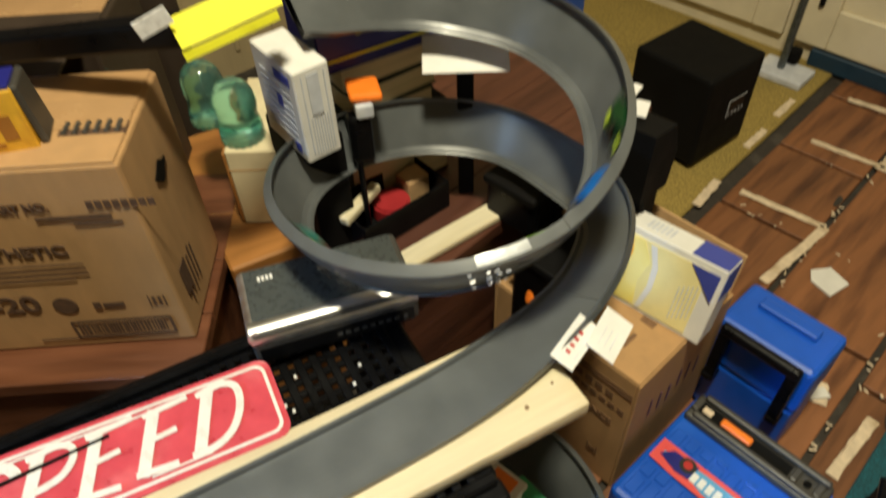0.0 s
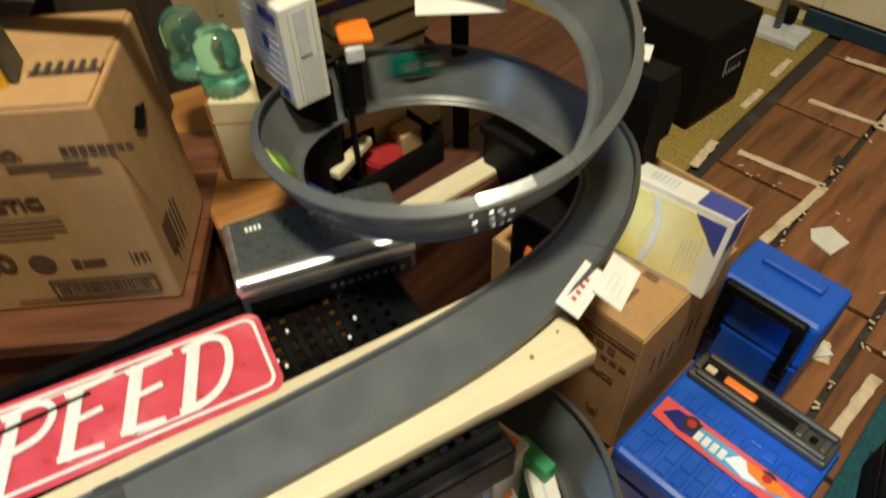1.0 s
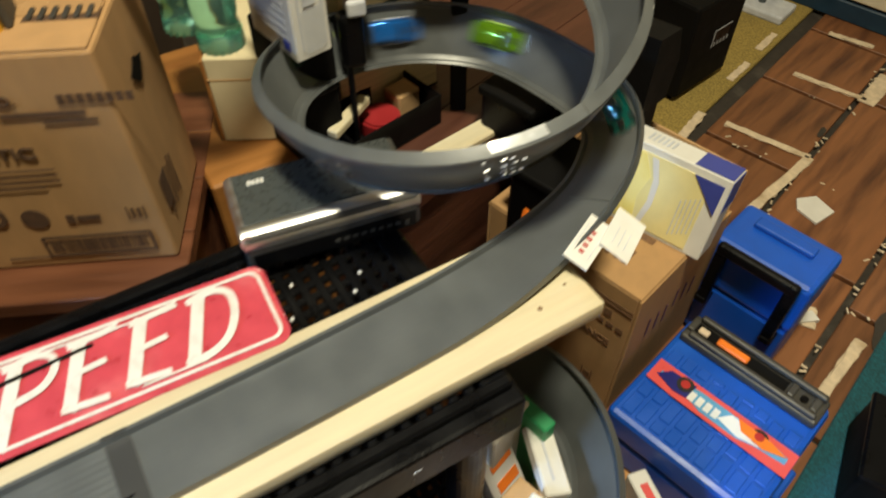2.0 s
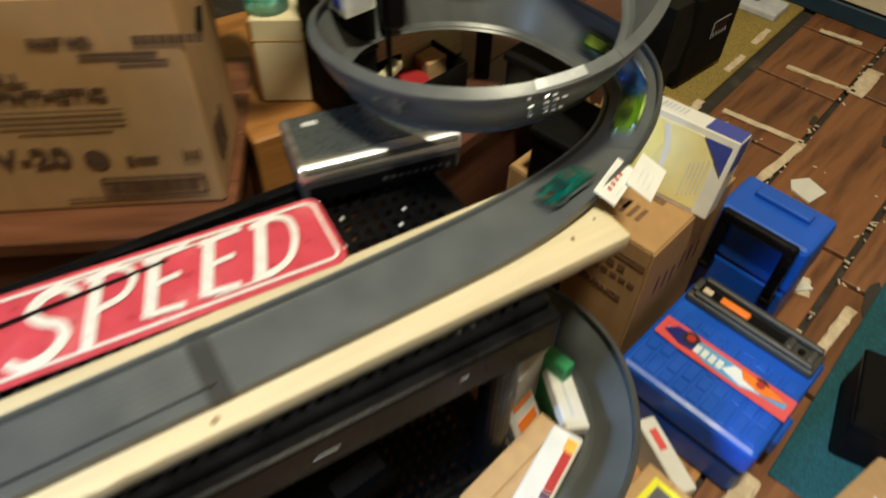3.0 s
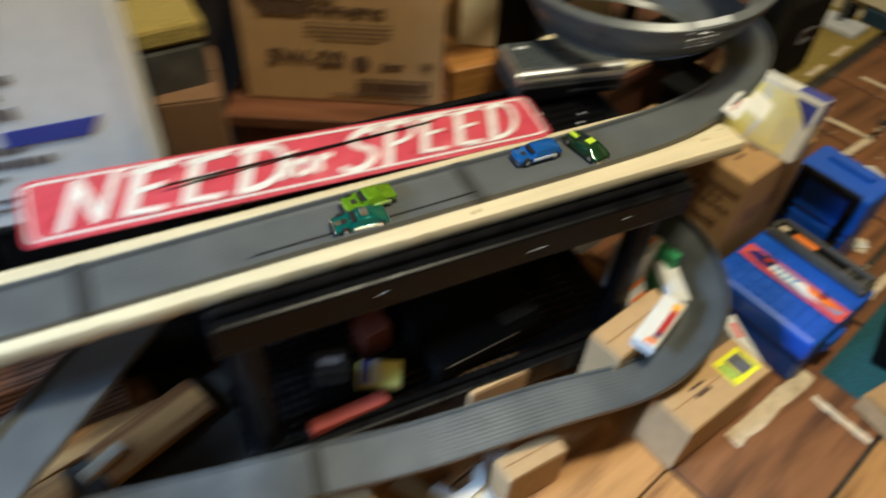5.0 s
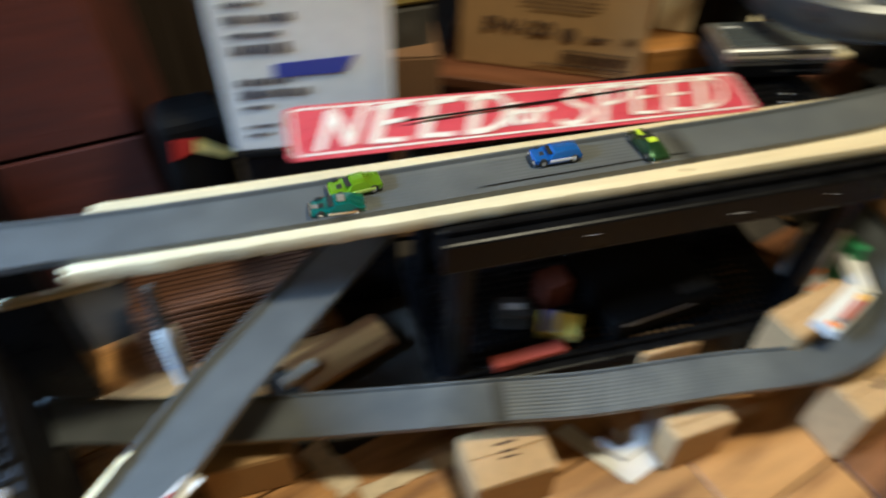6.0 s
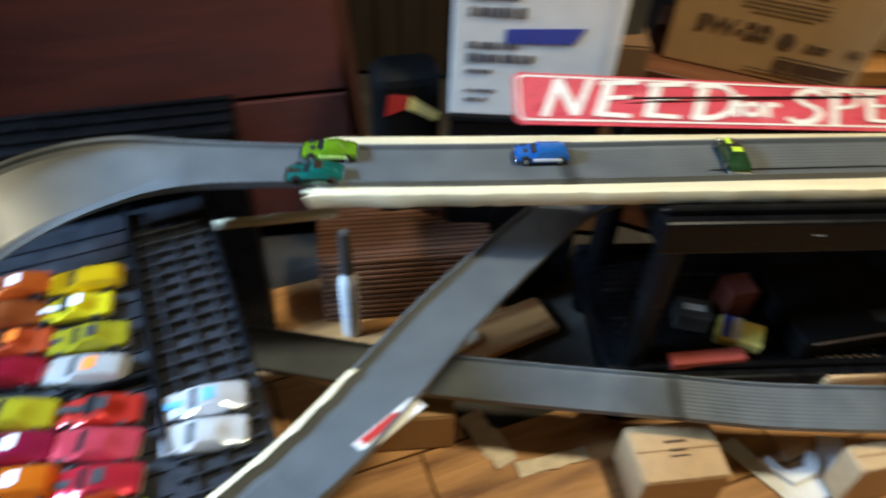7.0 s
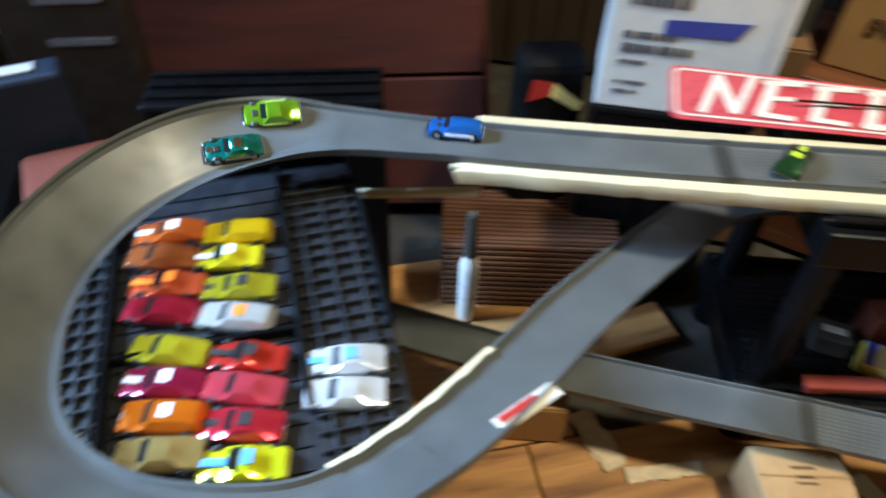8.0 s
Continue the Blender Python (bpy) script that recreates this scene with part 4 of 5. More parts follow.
def tin_box():
    d = thing("open_tin", pose(0.535, 0.298, 0.336, 0, 0, 12), "dark open tin box with a red lid and small blocks inside", "box")
    w, dep, h = 0.135, 0.075, 0.040
    part("bottom", slab(w, dep, 0.003, 0, 0, 0, 0.001), BLACK_MATT, d)
    for sy in (-1, 1):
        part("side", slab(w, 0.003, h, 0, sy * (dep / 2 - 0.0015), 0.0032, 0.001), BLACK, d)
    for sx in (-1, 1):
        part("end", slab(0.003, dep - 0.0065, h, sx * (w / 2 - 0.0015), 0, 0.0032, 0.001), BLACK, d)
    part("red_lid", rod(0.025, 0.024, pose(0.0, 0.0, 0.0155), 28, bevel=0.003), RED_LID, d, "round red lid")
    part("wood_block", slab(0.034, 0.03, 0.036, 0.044, 0.010, 0.0034, 0.002), CARD_LIGHT, d, "small pale wooden block")


tin_box()
tagged(part("wood_stick", slab(0.070, 0.015, 0.012, 0, 0, 0, 0.003, 2), PINE, None, "", pose(0.490, 0.286, 0.3805, 0, -4, 30)), "short pale wooden stick resting on the tin", "stick")
tagged(part("pale_board", slab(0.20, 0.030, 0.010, 0, 0, 0, 0.002), PINE, None, "", pose(0.59, 0.222, 0.3362, 0, 0, 9)), "pale wooden slat lying on the chest", "slat")
tagged(part("blue_clip", slab(0.022, 0.012, 0.012, 0, 0, 0, 0.003), INK_BLUE, None, "", pose(0.70, 0.232, 0.399, 0, 0, 20)), "small blue plastic clip on the black box", "clip")


def black_container(m, w, dep, h, label):
    d = thing("black_container", m, label, "container")
    part("body", slab(w, dep, h, 0, 0, 0, 0.006, 2), BLACK, d)
    part("lid", slab(w + 0.006, dep + 0.006, 0.012, 0, 0, h - 0.004, 0.003, 2), BLACK_MATT, d)
    for k in range(4):
        part("rib", slab(0.004, dep + 0.003, h * 0.7, -w / 2 + w * (k + 0.5) / 4, 0, h * 0.12, 0.001), BLACK, d)


black_container(pose(0.712, 0.222, 0.3365, 0, 0, 17), 0.125, 0.075, 0.058, "small black ribbed plastic container on the chest")
black_container(pose(0.69, 0.13, 0.0, 0, 0, 17), 0.09, 0.09, 0.335, "tall black plastic support under the spiral")


def bracket_post():
    d = thing("track_support", pose(0.802, 0.148, 0, 0, 0, 20), "black angular support post holding the spiral", "support")
    part("post", slab(0.038, 0.05, 0.40, 0, 0, 0, 0.003), BLACK_MATT, d)
    part("head", plate([(-0.035, 0), (0.032, -0.014), (0.042, 0.035), (0.022, 0.085), (-0.030, 0.095)], 0.055, pose(0, 0.0275, 0.390, 90)), BLACK_MATT, d)
    for k, (z, y, a) in enumerate(((0.488, 0.012, 20), (0.468, -0.010, -12), (0.505, 0.03, 8))):
        part("paper_tab", slab(0.032, 0.020, 0.0014, 0.008, y, z, 0.0002, turn=pose(0, 0, 0, 0, 0, a)), PAPER, d, "white paper tab")


bracket_post()


def silver_box():
    d = thing("silver_unit", pose(0.303, 0.088, 0.4245, 0, 0, -9), "silver electronics unit with a dark top, on the black shelf", "electronics")
    w, dep, h = 0.160, 0.084, 0.041
    part("body", slab(w, dep, h, w / 2, dep / 2, 0, 0.005, 3), DARK_GREY, d)
    part("top_plate", slab(w - 0.012, dep - 0.020, 0.0012, w / 2, dep / 2 + 0.007, h + 0.0002, 0.0004), STEEL, d, "dark perforated top")
    smooth(part("front_bead", rod(0.0115, w - 0.002, pose(w / 2, 0.0105, h - 0.0095, 0, 90, 0), 24), SILVER, d, "polished rounded front edge"))
    smooth(part("side_bead", rod(0.0075, dep - 0.004, pose(0.006, dep / 2, h - 0.007, 90), 20), SILVER, d))
    part("front_panel", slab(w - 0.012, 0.0016, 0.018, w / 2, -0.0008, 0.003, 0.0004), BLACK, d)
    bars("panel_marks", [(0.08 + 0.008 * k, 0.012, 0.005, 0.004) for k in range(8)] + [(0.145, 0.010, 0.004, 0.006)], DARK_GREY, d, pose(0, -0.0018, 0, 90))
    bars("top_mark", [(0.020 + 0.004 * k, 0.066, 0.0026, 0.006) for k in range(4)], PAPER, d, pose(0, 0, h + 0.0014))


silver_box()
rng = random.Random(9)
d = thing("glitter_scraps", pose(0.40, 0.055, 0.4133), "tiny clear plastic scraps on the slotted shelf", "scraps")
for k in range(6):
    part("scrap", slab(0.003, 0.004, 0.002, rng.uniform(-.09, .05), rng.uniform(-.05, .02), 0, 0.0006), CLEAR_TAPE, d)


# ---- beside the plank's end ----
def product_carton():
    w, dep, h = 0.205, 0.235, 0.254
    m = pose(0.888, 0.018, 0, 0, 0, 15)
    d = thing("product_carton", m, "open brown cardboard carton beside the plank end", "box")
    for a, b, x, y in ((w, 0.004, -w / 2, 0.002), (w, 0.004, -w / 2, dep - 0.002)):
        part("wall", slab(a, b, h, x, y, 0, 0.001), CARD, d)
    for x in (-0.002, -w + 0.002):
        part("wall", slab(0.004, dep - 0.0085, h, x, dep / 2, 0, 0.001), CARD, d)
    part("bottom", slab(w - 0.009, dep - 0.009, 0.004, -w / 2, dep / 2, 0.0005, 0), CARD, d)
    part("flap", slab(0.115, dep - 0.004, 0.0035, -w + 0.058, dep / 2, h + 0.0003, 0.001), CARD, d, "closed tan flap")
    part("flap", slab(0.0035, dep * 0.95, 0.062, 0, 0, 0, 0.001, turn=pose(0.003, dep / 2, h - 0.004, 0, 10, 0)), CARD_LIGHT, d, "raised tan flap")
    part("flap", slab(0.08, 0.0035, 0.085, 0, 0, 0, 0.001, turn=pose(-0.05, dep + 0.002, h - 0.004, -25)), CARD_LIGHT, d)
    bars("print_word", [(-0.165 + 0.016 * k, 0, 0.011, 0.012) for k in range(5)] + [(-0.165 + 0.014 * k, -0.020, 0.010, 0.008) for k in range(7)] + [(-0.12, 0.016, 0.10, 0.003), (-0.12, 0.023, 0.10, 0.003)], FAINT_PRINT, d, pose(-w - 0.0008, -0.065, 0.205, 90, 0, -90))
    lettering("print", "ADVANCE", 0.016, FAINT_PRINT, d, pose(-w - 0.0008, 0.062, 0.148, 90, 0, -90), bold=0.0006)
    bars("handling_mark", [(-0.05, 0, 0.002, 0.02), (-0.035, 0, 0.002, 0.02), (-0.0425, -0.003, 0.010, 0.012)], FAINT_PRINT, d, pose(-w - 0.0008, 0.0, 0.06, 90, 0, -90))
    part("triangle_mark", plate([(-0.012, -0.010), (0.012, -0.010), (0, 0.012)], 0.0006, pose(-w + 0.05, dep * 0.35, h + 0.0040)), FAINT_PRINT, d, "printed triangle")
    bars("flap_print", [(-0.16, 0.05 + 0.012 * k, 0.026, 0.006) for k in range(3)] + [(-0.12, 0.05, 0.010, 0.02)], FAINT_PRINT, d, pose(0, 0, h + 0.0040))
    bars("side_print", [(-0.05 - 0.022 * k, 0.006 * (k % 3), 0.004, 0.035) for k in range(6)], PURPLE, d, pose(0, -0.0008, 0.15, 90))
    return d


PURPLE = mat("faded_purple_print", (0.12, 0.05, 0.10), 0.8)
product_carton()


def yellow_box():
    d = thing("yellow_box", pose(0.786, -0.022, 0.258, 0, 14, 20), "yellow and white printed product box standing in the open carton", "box")
    part("body", slab(0.042, 0.138, 0.112, 0.021, 0.069, 0, 0.0015), PAPER, d)
    part("front_panel", slab(0.0012, 0.115, 0.096, -0.0007, 0.078, 0.006, 0), YELLOW_PALE, d, "pale yellow printed face")
    part("colour_swirl", plate([(0.030, -0.045), (0.064, -0.047), (0.064, 0.047), (0.040, 0.046), (0.026, 0.020), (0.034, -0.010)], 0.0008, pose(-0.0014, 0.062, 0.054, 90, 0, -90) @ Matrix.Scale(-1, 4, (1, 0, 0))), YELLOW, d, "deep yellow swirl")
    part("warm_patch", plate([(0.055, 0.0), (0.066, -0.005), (0.066, 0.047), (0.056, 0.046), (0.050, 0.025)], 0.0008, pose(-0.0022, 0.062, 0.054, 90, 0, -90) @ Matrix.Scale(-1, 4, (1, 0, 0))), ORANGE_CARD, d, "orange patch")
    part("white_arc", plate([(0.020, -0.045), (0.027, -0.046), (0.020, -0.010), (0.022, 0.020), (0.032, 0.046), (0.024, 0.046), (0.014, 0.018), (0.013, -0.012)], 0.0008, pose(-0.0022, 0.062, 0.054, 90, 0, -90) @ Matrix.Scale(-1, 4, (1, 0, 0))), PAPER, d)
    part("blue_corner", plate([(-0.056, 0.049), (-0.020, 0.049), (-0.056, 0.010)], 0.0008, pose(-0.0022, 0.062, 0.054, 90, 0, -90) @ Matrix.Scale(-1, 4, (1, 0, 0))), INK_BLUE, d, "blue corner triangle")
    part("blue_cap", slab(0.040, 0.046, 0.0008, 0.021, 0.024, 0.1122, 0), INK_BLUE, d, "violet blue top panel")
    part("blue_side", slab(0.040, 0.0008, 0.040, 0.021, -0.0006, 0.070, 0), INK_BLUE, d)
    bars("small_print", [(0.0 + 0.005 * k, -0.01 + 0.003 * k, 0.0012, 0.05) for k in range(0, 5)], PAPER_GREY, d, pose(-0.0016, 0.045, 0.05, 90, 0, -90))
    bars("cap_lines", [(0.021, 0.08 + 0.006 * k, 0.020, 0.003) for k in range(6)], PAPER_GREY, d, pose(0, 0, 0.1124))
    return d


yellow_box()


def tags():
    d = thing("paper_tag", pose(0.560, -0.052, 0.452, 18, 0, 26), "white paper tag with red print hung on the track", "tag", "paper tags")
    part("sheet", slab(0.056, 0.024, 0.0012, 0, 0, 0, 0.0003), PAPER, d)
    bars("print_word", [(-0.014 + 0.008 * k, 0.001, 0.0034, 0.0045) for k in range(4)], RED, d, pose(0, 0, 0.0014))
    bars("small_print", [(-0.002, -0.0075, 0.03, 0.0007), (0.002, 0.009, 0.03, 0.0007)], PAPER_GREY, d, pose(0, 0, 0.0014))
    e = thing("paper_tag", pose(0.594, -0.058, 0.447, 24, 0, 30), "curled white paper tag beside the track", "tag", "paper tags")
    part("sheet", slab(0.050, 0.030, 0.0012, 0, 0, 0, 0.0003), PAPER, e)
    bars("small_print", [(-0.005, 0.006 * k, 0.020, 0.0007) for k in range(-1, 2)], PAPER_GREY, e, pose(0, 0, 0.0014))


tags()
tagged(part("orange_tag", slab(0.045, 0.018, 0.030, 0, 0, 0, 0.008, 3), ORANGE, None, "", pose(0.655, 0.135, 0.26, 0, 20, 30)), "orange and white rounded label poking from the carton", "label")


def blue_toolbox():
    d = thing("blue_case", pose(0.949, -0.030, 0, 0, 0, 14), "upright blue plastic carry case with a black handle", "carry case", "blue carry cases")
    w, dep, h = 0.090, 0.136, 0.200
    part("body", slab(w, dep, h * 0.55, 0, 0, 0, 0.008, 2), BLUE, d)
    part("lid", slab(w + 0.004, dep + 0.004, h * 0.44, 0, 0, h * 0.555, 0.008, 2), BLUE, d)
    part("top_grip", slab(0.020, 0.085, 0.008, 0.015, 0, h * 0.994, 0.003, 2), BLUE, d)
    for k in range(6):
        part("side_rib", slab(0.004, 0.006, h * 0.42, w / 2 + 0.003, -dep / 2 + 0.02 + 0.019 * k, h * 0.10, 0.0015), BLUE, d)
    hd = part("handle", slab(0.014, 0.114, 0.018, -w / 2 - 0.014, 0.0, h * 0.955, 0.005, 2), BLACK, d, "black folding handle")
    for sy in (-1, 1):
        part("handle_arm", slab(0.012, 0.016, h * 0.50, -w / 2 - 0.013, sy * 0.049, h * 0.46, 0.003, 2, turn=None), BLACK, hd)
        part("hinge", slab(0.026, 0.018, 0.014, -w / 2 - 0.008, sy * 0.050, h * 0.44, 0.003), BLACK, hd)
    return d


blue_toolbox()


def decal_case():
    d = thing("blue_case", pose(0.763, -0.142, 0, 0, 0, 14), "flat blue plastic carry case with a racing car label", "carry case", "blue carry cases")
    w, dep, h = 0.192, 0.198, 0.110
    part("body", slab(w, dep, h * 0.52, 0, 0, 0, 0.008, 2), BLUE, d)
    lid = part("lid", slab(w + 0.004, dep + 0.004, h * 0.46, 0, 0, h * 0.53, 0.008, 2), BLUE, d)
    rng = random.Random(5)
    for k in range(9):
        y = -dep / 2 + 0.016 + 0.0205 * k
        x = -w / 2 + 0.010
        while x < w / 2 - 0.065:
            l = rng.uniform(0.016, 0.034)
            part("raised_block", slab(min(l, w / 2 - 0.062 - x), 0.0155, 0.0024, x + min(l, w / 2 - 0.062 - x) / 2, y, h * 0.99 - 0.0002, 0.001), BLUE, lid)
            x += l + 0.0045
    g = part("grip", slab(0.044, 0.190, 0.014, w / 2 - 0.022, 0.0, h * 0.99, 0.004, 2), DARK_GREY, d, "charcoal grip bar")
    for sx, dz in ((-1, 0.0), (1, 0.003)):
        part("grip_rail", slab(0.009, 0.176, 0.008, w / 2 - 0.022 + sx * 0.0155, -0.002, h * 0.99 + 0.0135 + dz, 0.003, 2), DARK_GREY, g)
    for y0 in (-0.082, -0.052, 0.088):
        part("grip_stop", slab(0.022, 0.010, 0.007, w / 2 - 0.022, y0, h * 0.99 + 0.0138, 0.0025, 2), DARK_GREY, g)
    part("grip_screw", rod(0.005, 0.003, pose(w / 2 - 0.022, -0.068, h * 0.99 + 0.0155), 14), BLACK, g)
    part("grip_slot", slab(0.020, 0.13, 0.002, w / 2 - 0.022, 0.02, h * 0.99 + 0.0139, 0.0006), BLACK_MATT, g)
    part("latch", slab(0.012, 0.044, 0.006, w / 2 - 0.024, 0.030, h * 0.99 + 0.0162, 0.002), ORANGE, g, "orange latch slider")
    part("latch_tip", slab(0.010, 0.014, 0.004, w / 2 - 0.024, 0.072, h * 0.99 + 0.0162, 0.001), PALE_STRIP, g)
    part("front_latch", slab(0.05, 0.010, 0.03, -0.01, -dep / 2 - 0.006, h * 0.40, 0.003), BLUE, d)
    z = h * 0.99 + 0.0044
    m = pose(-0.012, -0.004, z, 0, 0, 90)
    lab = part("label", plate([(-0.096, -0.019), (0.096, -0.019), (0.096, 0.016), (0.060, 0.019), (-0.096, 0.019)], 0.0008, m), DECAL_RED, d, "coral red racing label")
    m2 = pose(-0.012, -0.004, z + 0.001, 0, 0, 90)
    part("car_shape", plate([(-0.088, -0.006), (-0.060, -0.012), (0.030, -0.012), (0.085, -0.004), (0.085, 0.002), (0.045, 0.006), (0.020, 0.014), (-0.030, 0.014), (-0.050, 0.008), (-0.088, 0.004)], 0.0006, m2), DECAL_BLUE, lab, "pale blue car shape")
    part("car_panel", plate([(-0.060, -0.008), (-0.012, -0.010), (0.0, 0.006), (-0.030, 0.012), (-0.055, 0.006)], 0.0006, pose(-0.012, -0.004, z + 0.0018, 0, 0, 90)), DECAL_WHITE, lab)
    part("orange_panel", plate([(-0.086, -0.004), (-0.064, -0.010), (-0.020, -0.011), (-0.030, 0.002), (-0.060, 0.006)], 0.0006, pose(-0.012, -0.004, z + 0.0030, 0, 0, 90)), ORANGE, lab)
    part("shade_panel", plate([(0.040, -0.014), (0.075, -0.012), (0.088, 0.004), (0.060, 0.012), (0.042, 0.010)], 0.0006, pose(-0.012, -0.004, z + 0.0016, 0, 0, 90)), NAVY, lab)
    bars("brand_word", [(0.004 + 0.011 * k, 0.003, 0.008, 0.014) for k in range(4)], DECAL_WHITE, lab, pose(-0.012, -0.004, z + 0.0024, 0, 0, 90))
    for k, x in enumerate((0.052, -0.050)):
        w1 = part("wheel_disc", rod(0.011, 0.0008, m2 @ pose(x, -0.006, 0.0014), 24), TYRE, lab)
        part("wheel_centre", rod(0.006, 0.0008, m2 @ pose(x, -0.006, 0.0023), 20), RED, w1)
    return d


decal_case()


def speaker_box():
    d = thing("black_speaker", pose(1.276, 0.44, 0.0012, 0, 0, 10), "large black box speaker standing on the olive carpet", "speaker")
    w, dep, h = 0.175, 0.185, 0.203
    part("cabinet", slab(w, dep, h, w / 2 - 0.02, dep / 2, 0.012, 0.008, 2), BLACK_MATT, d)
    part("plinth", slab(w - 0.03, dep - 0.03, 0.012, w / 2 - 0.02, dep / 2, 0, 0), BLACK, d)
    part("badge", slab(0.055, 0.0012, 0.036, 0.09, -0.0008, 0.10, 0.0004), BLACK, d)
    bars("badge_frame", [(0.09, 0.138, 0.058, 0.0015), (0.062, 0.118, 0.0015, 0.036)] + [(0.070 + 0.011 * k, 0.106, 0.002, 0.009) for k in range(5)], PAPER_GREY, d, pose(0, -0.0020, 0, 90))
    return d


speaker_box()


def stand_pole():
    d = thing("metal_stand", pose(1.70, 0.60, 0, 0, 0, 17), "thin metal stand with a grey base by the cupboard", "stand")
    part("base", slab(0.085, 0.12, 0.02, 0, 0, 0, 0.005, 2), PAPER_GREY, d)
    part("pole", rod(0.009, 1.2, pose(0, 0.01, 0.62), 14), STEEL, d)
    part("knob", slab(0.03, 0.03, 0.04, 0.035, 0.0, 0.02, 0.008, 2), BLACK_MATT, d)


stand_pole()
tagged(part("blue_crate", slab(0.12, 0.08, 0.14, 0, 0, 0, 0.004), BLUE, None, "", pose(1.36, 1.06, 0.0012, 0, 0, 20)), "small blue plastic crate by the wall", "crate")


# ---- under and in front of the shelf ----
def low_carton(x, y, turn, w, dep, h, label, material=CARD_LIGHT, print_rows=(), z=0.0012):
    d = carton(pose(x, y, z, 0, 0, turn), w, dep, h, label, material, tape=False)
    if print_rows:
        bars("print", print_rows, PRINT, d, pose(0, 0, h + 0.0032))
    return d


low_carton(0.498, -0.158, 15, 0.145, 0.058, 0.165, "plain tan cardboard box inside the low curve")
d = low_carton(0.592, -0.275, 12, 0.185, 0.075, 0.115, "tan cardboard box with a yellow label on the floor", CARD_LIGHT, [(-0.12, 0.035, 0.03, 0.006), (-0.12, 0.048, 0.03, 0.004)])
lab = part("label", slab(0.058, 0.046, 0.0008, -0.042, 0.036, 0.1184, 0, turn=None), YELLOW_BRIGHT, d, "bright yellow shipping label")
part("label_picture", slab(0.030, 0.030, 0.0008, -0.036, 0.036, 0.1193, 0), INK, lab)
part("label_stripe", slab(0.008, 0.026, 0.0008, -0.062, 0.036, 0.1194, 0), GREEN_CARD, lab)
low_carton(-0.372, -0.160, 2, 0.118, 0.085, 0.082, "brown cardboard box on the boards under the ramp", CARD)
low_carton(-0.018, -0.262, 4, 0.120, 0.085, 0.084, "tan cardboard box with small print under the low track", CARD_LIGHT, [(-0.06, 0.055, 0.03, 0.004), (-0.06, 0.043, 0.022, 0.003), (-0.06, 0.034, 0.026, 0.003)])
low_carton(0.250, -0.258, 6, 0.098, 0.040, 0.090, "small tan box propping the low track", CARD_LIGHT)
low_carton(0.256, -0.132, 4, 0.10, 0.050, 0.108, "tan box behind the low track", CARD_LIGHT)


RED_CLOTH = mat("dull_red_cloth", (0.16, 0.035, 0.02), 0.9, vary=0.2, scale=120, bump=0.4)
RED_DULL = mat("dull_coral_plastic", (0.36, 0.06, 0.045), 0.5, vary=0.15)


def packet(m, size, colour, label, marks=(), name="packet"):
    d = thing(name, m, label, "packet")
    part("body", slab(*size, 0, 0, 0, 0.002), colour, d)
    for k, (x, y, w, h, mt) in enumerate(marks):
        part("printed_block", slab(w, h, 0.0008, x, y, size[2] + 0.0002 + 0.0009 * k, 0), mt, d)
    return d


packet(pose(0.437, -0.170, 0.1695, 0, 0, 27), (0.105, 0.036, 0.020), PAPER, "white packet with a red and yellow picture, on the tan box",
       ((0.005, -0.010, 0.055, 0.010, RED), (0.036, -0.009, 0.016, 0.012, ORANGE_CARD), (-0.045, -0.006, 0.010, 0.014, ORANGE), (-0.030, -0.010, 0.010, 0.010, PURPLE)))
packet(pose(0.515, -0.100, 0.158, 10, 0, 70), (0.092, 0.030, 0.018), PAPER, "blank white packet leaning in the low curve", ((0.0, 0.002, 0.06, 0.003, PAPER_GREY),))
packet(pose(0.487, -0.040, 0.0012, 0, 0, 20), (0.065, 0.05, 0.205), PAPER, "white tall box with orange print under the plank", ((0.012, 0, 0.03, 0.03, ORANGE),), "tall_packet")
d = packet(pose(0.470, -0.078, 0.12, 64, 0, 18), (0.07, 0.09, 0.004), PAPER, "white card with orange lettering bars", ((0.012, -0.01 + 0.0, 0.034, 0.016, ORANGE), (0.012, 0.022, 0.034, 0.010, ORANGE), (-0.022, 0.0, 0.010, 0.07, INK)), "printed_card")
packet(pose(0.525, -0.062, 0.0012, 0, 0, 12), (0.018, 0.05, 0.20), GREEN_CARD, "narrow green card box behind the curve")
packet(pose(0.045, -0.065, 0.116, 14, 0, -24), (0.062, 0.036, 0.030), YELLOW, "yellow and blue printed packet on the lower shelf", ((-0.020, 0, 0.014, 0.036, INK_BLUE), (-0.006, 0, 0.012, 0.036, PAPER)))
packet(pose(-0.015, -0.030, 0.116, 0, 0, -15), (0.05, 0.04, 0.032), DARK_GREY, "grey and white box on the lower shelf", ((0, 0, 0.03, 0.012, PAPER),))
packet(pose(0.055, -0.005, 0.116, 0, 0, 10), (0.045, 0.04, 0.055), RED_CLOTH, "small dark red box on the lower shelf")
packet(pose(-0.015, -0.105, 0.118, 0, 0, 4), (0.11, 0.022, 0.016), RED_DULL, "long red plastic block on the lower shelf edge")
d = thing("black_cable_box", pose(0.20, -0.02, 0.116, 0, 0, 8), "black device with pale vents on the lower shelf", "device")
part("body", slab(0.19, 0.15, 0.045, 0, 0, 0, 0.006, 2), BLACK_MATT, d)
for k in range(9):
    part("vent", slab(0.003, 0.022, 0.0008, 0.03 + 0.007 * k, -0.05, 0.0452, 0.0002), DARK_GREY, d)
